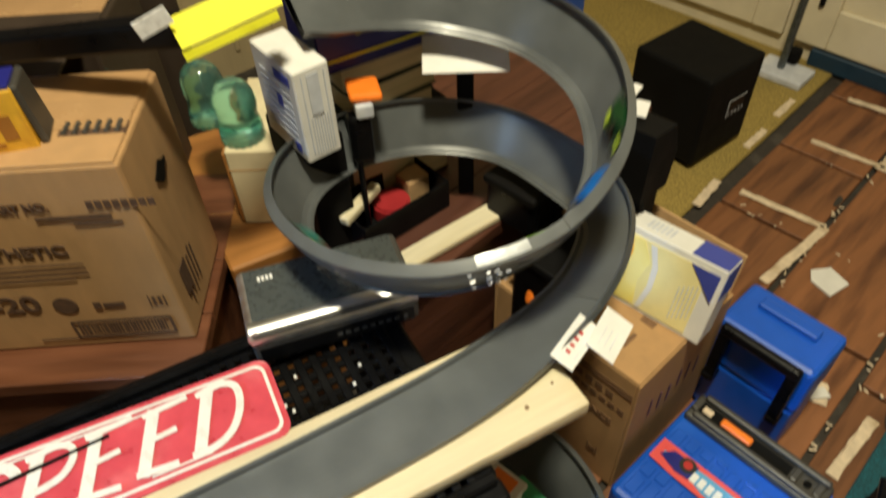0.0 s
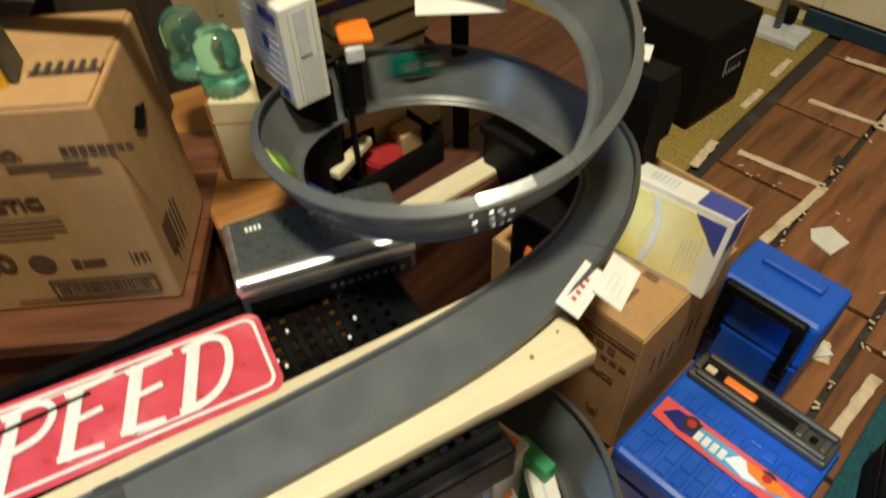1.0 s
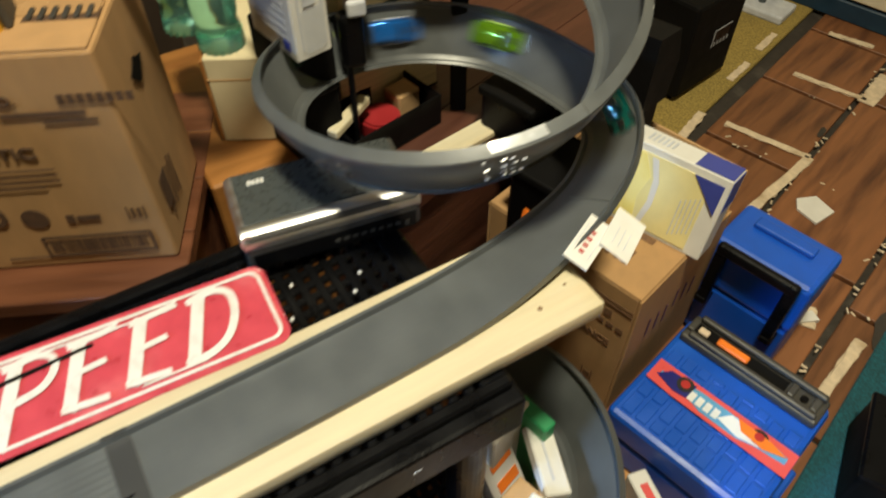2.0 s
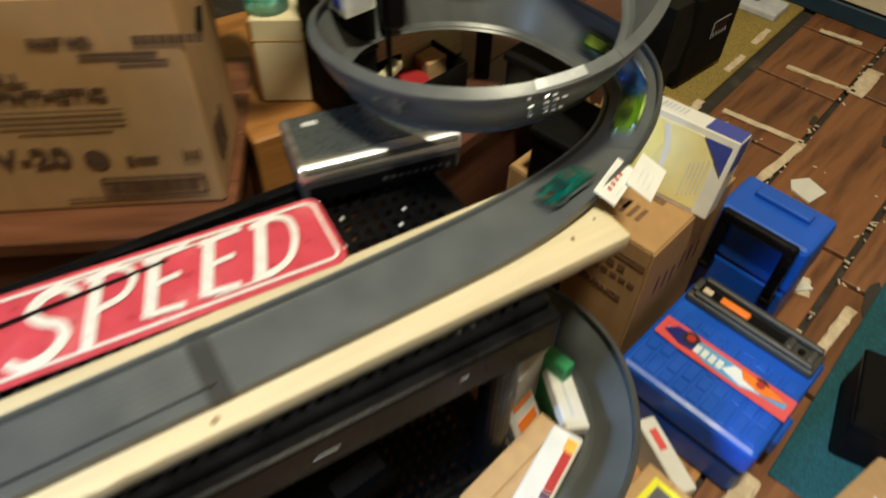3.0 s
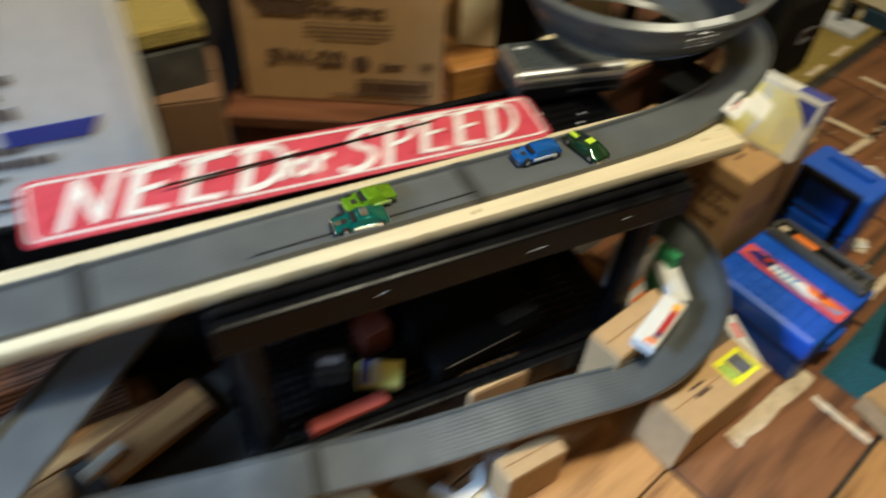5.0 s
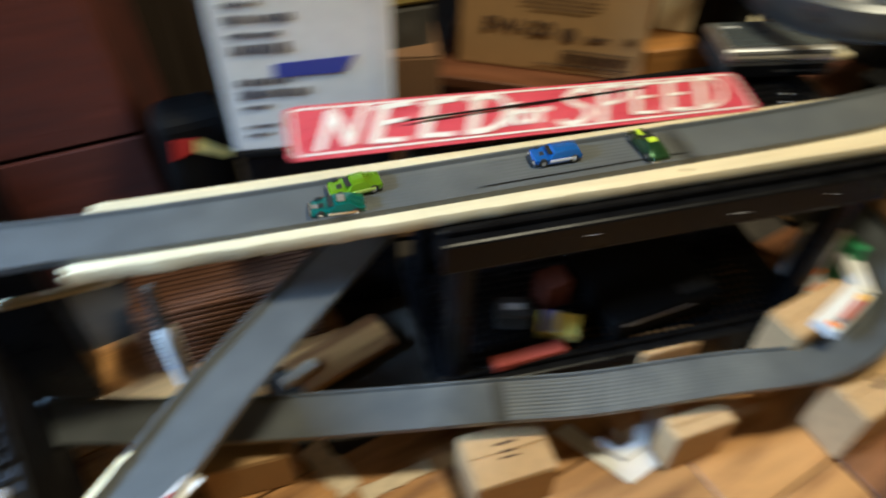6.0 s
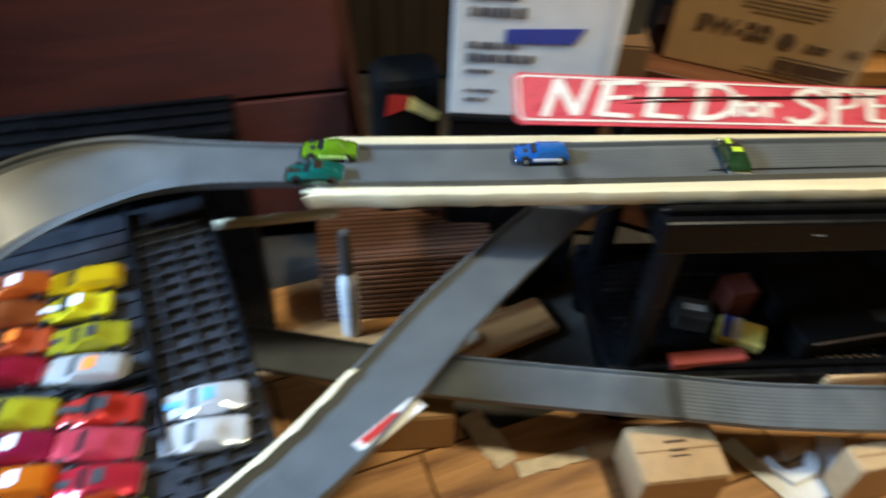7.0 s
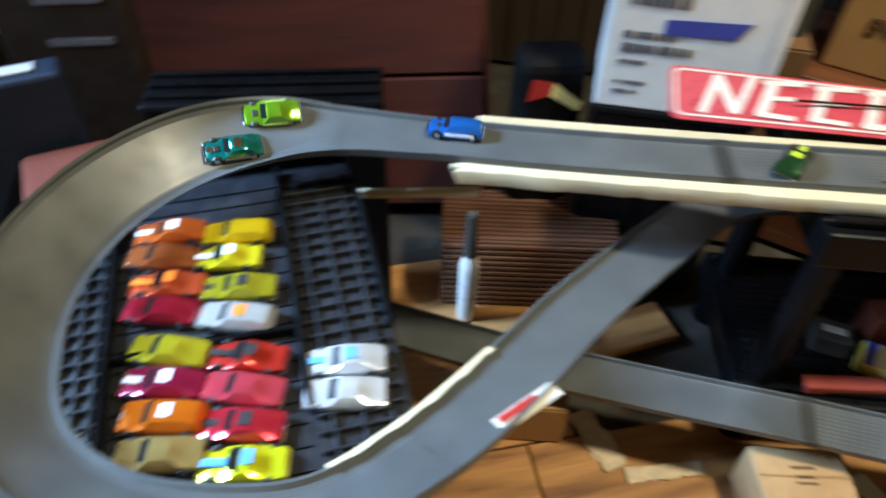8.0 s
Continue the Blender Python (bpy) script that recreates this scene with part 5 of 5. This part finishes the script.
part("edge_trim", slab(0.12, 0.0016, 0.0022, -0.02, -0.0763, 0.036, 0.0004), SILVER, d, "thin bright edge")

# the bottle behind the plank's end and the stick beside it
d = thing("white_bottle", pose(-0.524, 0.058, 0.0012, 0, 0, 0), "slim white plastic bottle with a dark cap", "bottle")
smooth(part("body", lathe([(0.0, 0), (0.014, 0), (0.015, 0.004), (0.015, 0.120), (0.013, 0.130), (0.009, 0.138), (0.009, 0.142), (0, 0.142)]), PAPER, d))
part("cap", rod(0.011, 0.085, pose(0, 0, 0.185), 18, 0.008, bevel=0.002), DARK_GREY, d, "long dark cap")
part("label_band", rod(0.0153, 0.006, pose(0, 0, 0.055), 24), PAPER_GREY, d)
part("label_band", rod(0.0153, 0.004, pose(0, 0, 0.085), 24), PAPER_GREY, d)
tagged(part("pine_stick", slab(0.19, 0.012, 0.010, 0, 0, 0, 0.002), PINE, None, "", pose(-0.605, -0.028, 0.328, 0, -16, -11)), "thin pale pine stick under the plank end", "stick")

tagged(part("wood_offcut", slab(0.17, 0.075, 0.014, 0, 0, 0, 0.002), FLOOR_ORANGE, None, "", pose(-0.275, 0.045, 0.0005, 0, 0, 24)), "grained honey wood offcut lying behind the low track", "offcut")
tagged(part("pale_offcut", slab(0.060, 0.022, 0.012, 0, 0, 0, 0.002), PALE_STRIP, None, "", pose(-0.345, 0.012, 0.0150, 0, 0, 30)), "short pale wooden offcut on the honey board", "offcut")


def paper_wrap(x, y, turn, pts, label):
    d = thing("paper_wrapper", pose(x, y, 0.002, 0, 0, turn), label, "paper")
    part("sheet", plate(pts, 0.002), PAPER, d)
    part("fold", plate([(px * 0.5 + 0.01, py * 0.4) for px, py in pts], 0.012), PAPER, d)


paper_wrap(0.09, -0.225, 20, [(-0.05, 0.075), (-0.02, 0.075), (0.0, 0.0), (0.06, -0.01), (0.10, 0.03), (0.13, 0.01), (0.08, -0.05), (-0.01, -0.05)], "crumpled white paper on the boards")


def tape_wrap():
    """Pale tape along the inner edge where the curve meets the ramp, and a red and white tab."""
    d = thing("edge_tape", pose(0, 0, 0), "strip of white tape along the inner edge of the track", "tape")
    bm, last = bmesh.new(), None
    a, b = s_at(37) + 0.025, s_at(39) + 0.01
    for k in range(15):
        p, ahead, left, up, w, bank = on_line(a + (b - a) * k / 14)
        row = [bm.verts.new(p + left * x + up * (z + bow(w / 2, w, bank)[0])) for x, z in ((w / 2 - 0.0052 + 0.0012 * math.sin(k * 2.1), 0.0062), (w / 2 - 0.0030, 0.0064), (w / 2 + 0.0008, 0.0066), (w / 2 + 0.0011, 0.0015))]
        if last:
            for i in range(3):
                bm.faces.new((last[i], last[i + 1], row[i + 1], row[i]))
        last = row
    part("strip", bm, BEIGE_BOX, d)
    e = thing("paper_tab", pose(-0.457, -0.343, 0.3745, 0, 10, 46), "white and red paper tab stuck to the ramp edge", "tab")
    part("sheet", slab(0.075, 0.016, 0.0012, 0, 0, 0, 0), PAPER, e)
    part("red_band", slab(0.045, 0.007, 0.0012, -0.01, 0.003, 0.0013, 0), RED, e)


tape_wrap()


# ---- behind the left end ----
d = thing("dark_panel", pose(-0.22, 0.845, 0, 0, 0, -6), "dark brown grooved panel standing against the wall", "panel")
part("board", slab(1.26, 0.03, 1.35, 0, 0, 0, 0.003), DARK_PANEL, d)
for k in range(22):
    part("groove_strip", slab(0.006, 0.004, 1.33, -0.60 + 0.056 * k, -0.0172, 0.005, 0.001), DARK_PANEL, d)
def white_poster_box():
    d = thing("white_carton", pose(-0.155, 0.140, 0.3582, 0, 0, -5), "white carton with black print and a blue bar", "box")
    w, dep, h = 0.218, 0.10, 0.32
    part("body", slab(w, dep, h, -w / 2, dep / 2, 0, 0.003, 2), PAPER, d)
    rng = random.Random(3)
    for z, hh, n in ((0.388, 0.006, 3), (0.402, 0.005, 4), (0.432, 0.006, 4), (0.452, 0.013, 8), (0.470, 0.010, 5), (0.516, 0.015, 7), (0.535, 0.007, 6), (0.556, 0.011, 8), (0.575, 0.006, 5)):
        x = -0.198
        for j in range(n):
            l = rng.uniform(0.005, 0.011)
            part("print_bar", slab(l, hh * rng.uniform(0.8, 1.0), 0.0006, x + l / 2, z, 0, 0), INK, d, "", pose(0, -0.0012, -0.361, 90))
            x += l + rng.choice((0.0016, 0.0016, 0.005))
    for x in (-0.170, -0.125):  # two ringed symbols above the lines
        bm = bmesh.new()
        ra, rb = ([bm.verts.new((x + r * math.cos(2 * math.pi * k / 24), 0.625 + r * math.sin(2 * math.pi * k / 24), 0)) for k in range(24)] for r in (0.015, 0.0132))
        for k in range(24):
            bm.faces.new((ra[k], ra[(k + 1) % 24], rb[(k + 1) % 24], rb[k]))
        part("ringed_symbol", bm, INK, d, "thin dark printed ring", pose(0, -0.0014, -0.361, 90))
    part("blue_bar", plate([(-0.150, 0.474), (-0.062, 0.476), (-0.048, 0.499), (-0.150, 0.494)], 0.0008, pose(0, -0.0012, -0.361, 90)), INK_BLUE, d, "slanted blue bar")
    bars("side_line", [(-0.02, 0.5, 0.0015, 0.26)], PAPER_GREY, d, pose(0, -0.0012, -0.361, 90))
    black_container(pose(-0.258, 0.208, 0.0012, 0, 0, -5), 0.215, 0.115, 0.348, "black plastic crate under the white carton")


white_poster_box()


def wood_cabinet():
    d = thing("mahogany_cabinet", pose(-0.79, 0.280, 0.0, -10, -5, 2), "dark red wooden cabinet with a drawer line", "cabinet")
    part("carcass", slab(0.70, 0.30, 0.94, -0.06, 0.17, 0.002, 0.004), RED_WOOD, d)
    part("door_panel", slab(0.695, 0.018, 0.645, -0.06, 0.008, 0.267, 0.003, 2), RED_WOOD, d)
    part("drawer_front", slab(0.695, 0.018, 0.242, -0.06, 0.006, 0.018, 0.003, 2), RED_WOOD, d)
    return d


wood_cabinet()
d = thing("printed_bag", pose(-0.432, 0.225, 0.0012, 0, 0, 10), "dark bag with a red and yellow printed patch", "bag")
part("body", slab(0.10, 0.07, 0.40, 0, 0, 0, 0.02, 3), BLACK_MATT, d)
part("red_patch", plate([(-0.036, 0.336), (-0.006, 0.345), (-0.002, 0.366), (-0.030, 0.372)], 0.001, pose(0, -0.0355, 0, 90)), RED, d, "red printed patch")
part("yellow_patch", plate([(-0.004, 0.345), (0.040, 0.318), (0.044, 0.332), (0.0, 0.366)], 0.001, pose(0, -0.0355, 0, 90)), YELLOW, d, "yellow printed patch")
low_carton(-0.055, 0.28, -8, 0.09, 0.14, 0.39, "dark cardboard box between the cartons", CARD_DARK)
d = thing("lime_tub", pose(-0.105, 0.36, 0.0012, 0, 0, 5), "tall tub with a lime green lid behind the boxes", "tub")
part("body", slab(0.09, 0.09, 0.46, 0, 0, 0, 0.008, 2), DARK_GREY, d)
part("lid", slab(0.094, 0.094, 0.03, 0, 0, 0.461, 0.006, 2), OLIVE_CARPET, d, "yellow green lid")


def case_pile():
    d = thing("drawer_lid", pose(-0.80, 0.072, 0.0012, 0, 0, 10), "black plastic drawer unit beside the curve", "drawer unit")
    part("body", slab(0.30, 0.085, 0.405, 0, 0, 0, 0.006, 2), BLACK, d)
    for k in range(3):
        part("ridge", slab(0.29, 0.006, 0.006, 0, -0.025 + 0.025 * k, 0.405, 0.001), BLACK, d)
    e = thing("blue_folder", pose(-1.155, 0.055, 0.0012, 0, 0, 30), "dark blue folder standing by the curve", "folder")
    part("cover", slab(0.16, 0.05, 0.40, 0, 0, 0, 0.006, 2), FOLDER_BLUE, e)
    part("label", slab(0.10, 0.020, 0.004, 0, 0, 0.4002, 0.001), PAPER_GREY, e, "pale label")
    f = thing("striped_binder", pose(-1.10, 0.17, 0.0012, 0, 0, 12), "dark brown binder with two pale bands", "binder")
    part("body", slab(0.17, 0.06, 0.52, 0, 0, 0, 0.004), BINDER, f)
    for z in (0.40, 0.46):
        part("band", slab(0.085, 0.0016, 0.010, 0.02, -0.0310, z, 0), INK, f, "grey band")
    g = thing("red_mat", pose(-1.05, -0.02, 0.0012, 0, 0, 30), "small red cloth covered box", "box")
    part("body", slab(0.12, 0.16, 0.30, 0, 0, 0, 0.01, 2), RED_CLOTH, g)


case_pile()


def wicker_box():
    d = thing("slatted_crate", pose(-0.437, 0.152, 0.0012, 0, 0, 4), "red brown slatted wooden crate behind the ramp", "crate")
    part("core", slab(0.27, 0.12, 0.145, 0, 0, 0, 0.002), CRATE_WOOD, d)
    for k in range(12):
        part("slat", slab(0.274, 0.005, 0.0078, 0, -0.0627, 0.003 + 0.0118 * k, 0.0012), CRATE_WOOD, d)
        part("slat", slab(0.274, 0.0072, 0.004, 0, -0.054 + 0.0098 * k, 0.1452, 0.001), CRATE_WOOD, d)


wicker_box()

# ---- by the teal carpet ----
def candy_box():
    d = thing("candy_box", pose(0.838, -0.395, 0.0055, 0, 0, 4), "open tan card box heaped with white, pink and yellow wrappers", "box")
    w, dep, h = 0.150, 0.118, 0.034
    part("bottom", slab(w, dep, 0.003, 0, 0, 0, 0.001), CARD_LIGHT, d)
    for sy in (-1, 1):
        part("side", slab(w, 0.003, h, 0, sy * (dep / 2 - 0.0015), 0.003, 0.0008), CARD_LIGHT, d)
    for sx in (-1, 1):
        part("end", slab(0.003, dep - 0.0065, h, sx * (w / 2 - 0.0015), 0, 0.003, 0.0008), CARD_LIGHT, d)
    part("flap", slab(w, 0.050, 0.003, 0, 0, 0, 0.001, turn=pose(0.004, dep / 2 - 0.026, h + 0.004, -3)), CARD, d, "folded tan flap")
    rng = random.Random(17)
    for k in range(9):
        m = pose(rng.uniform(-0.05, 0.05), rng.uniform(-0.042, 0.004), 0.022 + 0.0026 * k, rng.uniform(-10, 10), rng.uniform(-10, 10), rng.uniform(-35, 35))
        wr = part("wrapper", plate([(-0.030, -0.014), (-0.012, -0.017), (0.010, -0.013), (0.031, -0.016), (0.028, 0.002), (0.032, 0.014), (0.004, 0.017), (-0.031, 0.013), (-0.027, 0.0)], 0.0016, m), PAPER, d, "crumpled white wrapper")
        for q in range(3):
            part("print_bar", slab(0.010, 0.005, 0.0006, -0.016 + 0.014 * q, rng.uniform(-0.006, 0.006), 0.0019, 0, turn=m), rng.choice((DECAL_RED, DECAL_RED, YELLOW_BRIGHT, INK)), wr)


candy_box()
packet(pose(0.628, -0.192, 0.0012, 0, 0, 78), (0.105, 0.026, 0.066), PAPER, "folded white card standing beside the blue case", ((0.02, 0, 0.03, 0.010, DECAL_RED),))
d = thing("black_bin", pose(0.935, -0.30, 0.0055, 0, 0, 30), "low black box on the teal carpet", "box")
part("body", slab(0.13, 0.10, 0.085, 0, 0, 0, 0.006, 2), BLACK_MATT, d)
part("rim", slab(0.134, 0.104, 0.010, 0, 0, 0.076, 0.003), BLACK, d)


# ---- floor boards, strips and scraps ----
def board_mesh(l, w):
    bm = slab(l, w, 0.0115, 0, 0, -0.0115, 0.0012)
    return bm


def lay_boards():
    sizes = {}
    rng = random.Random(11)
    W = 0.19
    for r in range(-13, 7):
        v = 0.002 + W * (r - 0.5) + 0.0
        u = -2.3 + rng.uniform(0, 0.25)
        while u < 0.75:
            l = rng.choice((0.25, 0.25, 0.5))
            x, y = (on_floor(u + l / 2, v).translation.x, on_floor(u + l / 2, v).translation.y)
            # boards omitted behind the low track, so dark subfloor stands in for shade
            near = x > -1.3 and y > -0.9 and (v < 0.19 or x < 0.45) and (x > 0.5 or y < 0.0 or (x < -0.42 and y < 0.17))
            if near:
                honey = x < 0.66
                key = (l, honey)
                if key not in sizes:
                    sizes[key] = finish(board_mesh(l - (0.003 if honey else 0.010), W - (0.0035 if honey else 0.012)), "floor_board", FLOOR_ORANGE if honey else FLOOR_WOOD)
                ob = new("floor_board", sizes[key])
                ob.parent = floor
                ob.matrix_basis = on_floor(u + l / 2, v)
            u += l


lay_boards()


def strip(x0, y0, x1, y1, w=0.012, label="pale exposed edge strip between the floor boards", h=0.004):
    l = math.hypot(x1 - x0, y1 - y0)
    bm = slab(l, w, h, 0, 0, 0.0003, 0.001)
    rr = random.Random(int(1e4 * abs(x0 + y1)))
    bmesh.ops.subdivide_edges(bm, edges=[e for e in bm.edges if e.calc_length() > 0.5 * l], cuts=8)
    for v in bm.verts:
        v.co.y += rr.uniform(-0.15, 0.15) * w
    ob = part("floor_strip", bm, PALE_STRIP, None, "", pose((x0 + x1) / 2, (y0 + y1) / 2, 0, 0, 0, math.degrees(math.atan2(y1 - y0, x1 - x0))))
    tagged(ob, label, "strip", "pale floor strips")


for row in ((1.306, .338, 1.367, .180, .014), (1.367, .180, 1.164, .139, .016), (1.557, .384, 1.610, .241, .012), (1.20, .352, 1.29, .385, .016), (1.42, .438, 1.50, .462, .014), (1.56, .487, 1.64, .512, .014),
            (1.60, .235, 1.72, .27, .03), (1.75, .45, 1.79, .36, .012), (.971, -.176, 1.099, -.144, .016), (.535, -.312, .742, -.262, .026), (.715, -.30, .74, -.40, .012),
            (-.345, -.105, -.295, -.190, .034), (-.284, -.200, -.178, -.177, .020), (-.45, -.28, -.30, -.25, .016), (1.05, -.085, 1.085, -.06, .018)):
    strip(*row)
tagged(part("floor_chip", plate([(-0.030, -0.024), (0.020, -0.030), (0.032, 0.012), (0.0, 0.032), (-0.022, 0.018)], 0.004), PAPER, None, "", pose(1.262, 0.085, 0.0006, 0, 0, 10)), "white torn paper chip on the boards", "chip")
tagged(part("floor_chip", plate([(-0.016, -0.008), (0.016, -0.010), (0.014, 0.009), (-0.012, 0.010)], 0.008), PAPER, None, "", pose(1.060, -0.072, 0.0006, 0, 0, -20)), "small white scrap beside the blue case", "chip")


def floor_grit():
    """Pale splinters and crumbs caught along the open joints of the worn boards."""
    rng, bm = random.Random(31), bmesh.new()
    for k in range(420):
        if rng.random() < 0.7:
            u, v = rng.uniform(-0.55, 0.75), 0.002 + 0.19 * (rng.randint(-3, 1) - 1) + rng.gauss(0, 0.005)
        else:
            u, v = 0.25 * rng.randint(-2, 3) + rng.gauss(0, 0.005) - 0.05, rng.uniform(-0.55, 0.18)
        m = on_floor(u, v, rng.uniform(-0.004, 0.001), rng.uniform(0, 180))
        if m.translation.x < 0.98:
            continue
        l = rng.uniform(0.003, 0.012)
        slab(l, rng.uniform(0.0015, 0.004), rng.uniform(0.001, 0.003), 0, 0, 0, 0, bm=bm, turn=m)
    tagged(part("floor_grit", bm, PALE_STRIP), "pale splinters and crumbs in the joints of the boards", "crumbs", kind="stuff")


floor_grit()


def peeled_patch(x, y, r, seed, label):
    """A dark torn place where the boards' face has come away."""
    rr = random.Random(seed)
    pts = []
    for k in range(14):
        a = 2 * math.pi * k / 14
        q = r * 0.6 * rr.uniform(0.72, 1.05)
        pts.append((3.0 * q * math.cos(a), q * math.sin(a)))
    tagged(part("peeled_patch", plate(pts, 0.0012), FLOOR_DARK, None, "", pose(x, y, 0.0006, 0, 0, U + rr.uniform(-8, 8))), label, "patch", "peeled patches")


for k, (x, y, r) in enumerate(((1.145, -0.150, 0.026), (1.45, 0.22, 0.012), (1.53, 0.10, 0.018))):
    peeled_patch(x, y, r, 20 + k, "dark torn patch in the worn floor boards")


# ---- what moves ----
TEAL_RIDE = [(0, 0.813, .018, 0), (.5, 0.941, .018, 0), (1, 1.163, .012, 0), (1.5, 1.306, .012, 0), (1.7, 1.362, .012, 0), (2.8, 1.610, 0, 0), (3, 1.650, .002, 0), (3.5, 1.782, .006, 0),
             (4, 1.898, .012, 0), (4.2, 1.948, .014, 0), (5.3, 2.220, .017, -4), (6, 2.430, .017, -3), (6.5, 2.568, .019, -3), (7, 2.704, .022, 0), (7.5, 2.841, .018, 0), (8, 2.966, .016, -6)]
LIME_RIDE = [(0, 0.600, .006, 0), (.5, 0.723, .006, 0), (.8, 0.793, .010, 0), (1, 0.846, .018, 0), (1.2, 0.919, .018, 0), (1.6, 1.116, .012, 0), (3, 1.510, 0, 0), (3.3, 1.605, .002, 0), (3.5, 1.670, .003, 0),
             (4, 1.834, -.006, 3), (4.2, 1.886, -.010, 3), (5.3, 2.208, -.010, 5), (5.9, 2.376, -.012, 6), (6.5, 2.556, -.012, 4), (7, 2.692, -.018, 0), (7.5, 2.813, -.018, 0), (8, 2.918, -.020, 0)]
BLUE_RIDE = [(0, 0.529, .006, 0), (.5, 0.662, .006, 0), (.9, 0.771, .008, 0), (1.1, 0.825, .012, 0), (1.5, 0.951, .004, 0), (1.7, 1.026, .004, 0), (3, 1.443, 0, 0), (3.5, 1.550, .004, 0), (4, 1.660, -.010, 0),
             (4.2, 1.706, -.013, 0), (5.3, 1.980, -.012, 0), (6.2, 2.222, -.010, 0), (6.5, 2.314, -.011, 0), (7, 2.454, -.010, 0), (7.5, 2.588, -.010, 0), (8, 2.718, -.011, 0)]
DARK_RIDE = [(0, 0.448, .016, 0), (.5, 0.583, .006, 0), (1, 0.720, .006, 0), (1.3, 0.801, .010, 0), (1.5, 0.858, .014, 0), (1.7, 0.919, .014, 0), (3.2, 1.438, 0, 0), (4, 1.590, 0, -4), (4.2, 1.654, 0, -12), (5.3, 1.900, 0, -94),
             (6, 2.048, 0, -84), (6.5, 2.146, 0, -80), (7, 2.234, 0, -94), (7.5, 2.302, 0, -108), (8, 2.354, 0, -124)]


def ride(rows):
    """Rows of seconds, metres along the track, metres to its left, turn from its heading; eased between them along the track."""
    times = np.array([r[0] for r in rows], float)
    vals = np.array([r[1:] for r in rows], float)
    pace = np.gradient(vals, times, axis=0)
    out, marks = [], sorted(set([r[0] for r in rows]) | set(round(0.15 * k, 2) for k in range(54)))
    for t in [m for k, m in enumerate(marks) if k == 0 or m == 8 or (m - marks[k - 1] > 0.04 and m < 7.97)]:
        k = min(max(int(np.searchsorted(times, t, side="right")) - 1, 0), len(rows) - 2)
        span = times[k + 1] - times[k]
        u = (t - times[k]) / span
        s, off, turn = ((2 * u ** 3 - 3 * u * u + 1) * vals[k] + (u ** 3 - 2 * u * u + u) * span * pace[k]
                        + (3 * u * u - 2 * u ** 3) * vals[k + 1] + (u ** 3 - u * u) * span * pace[k + 1])
        p, ahead, left, up, w, bank = on_line(s)
        m = Matrix((ahead, left, up)).transposed().to_4x4()
        lift, slope = bow(off, w, bank)
        m.translation = p + left * off + up * (lift + 0.0012)
        out.append((t, m @ pose(0, 0, 0, math.degrees(math.atan(slope))) @ pose(0, 0, 0, 0, 0, turn)))
    return out


def motions():
    walk(teal_car, ride(TEAL_RIDE))
    walk(lime_car, ride(LIME_RIDE))
    walk(blue_car, ride(BLUE_RIDE))
    walk(dark_car, ride(DARK_RIDE))


motions()
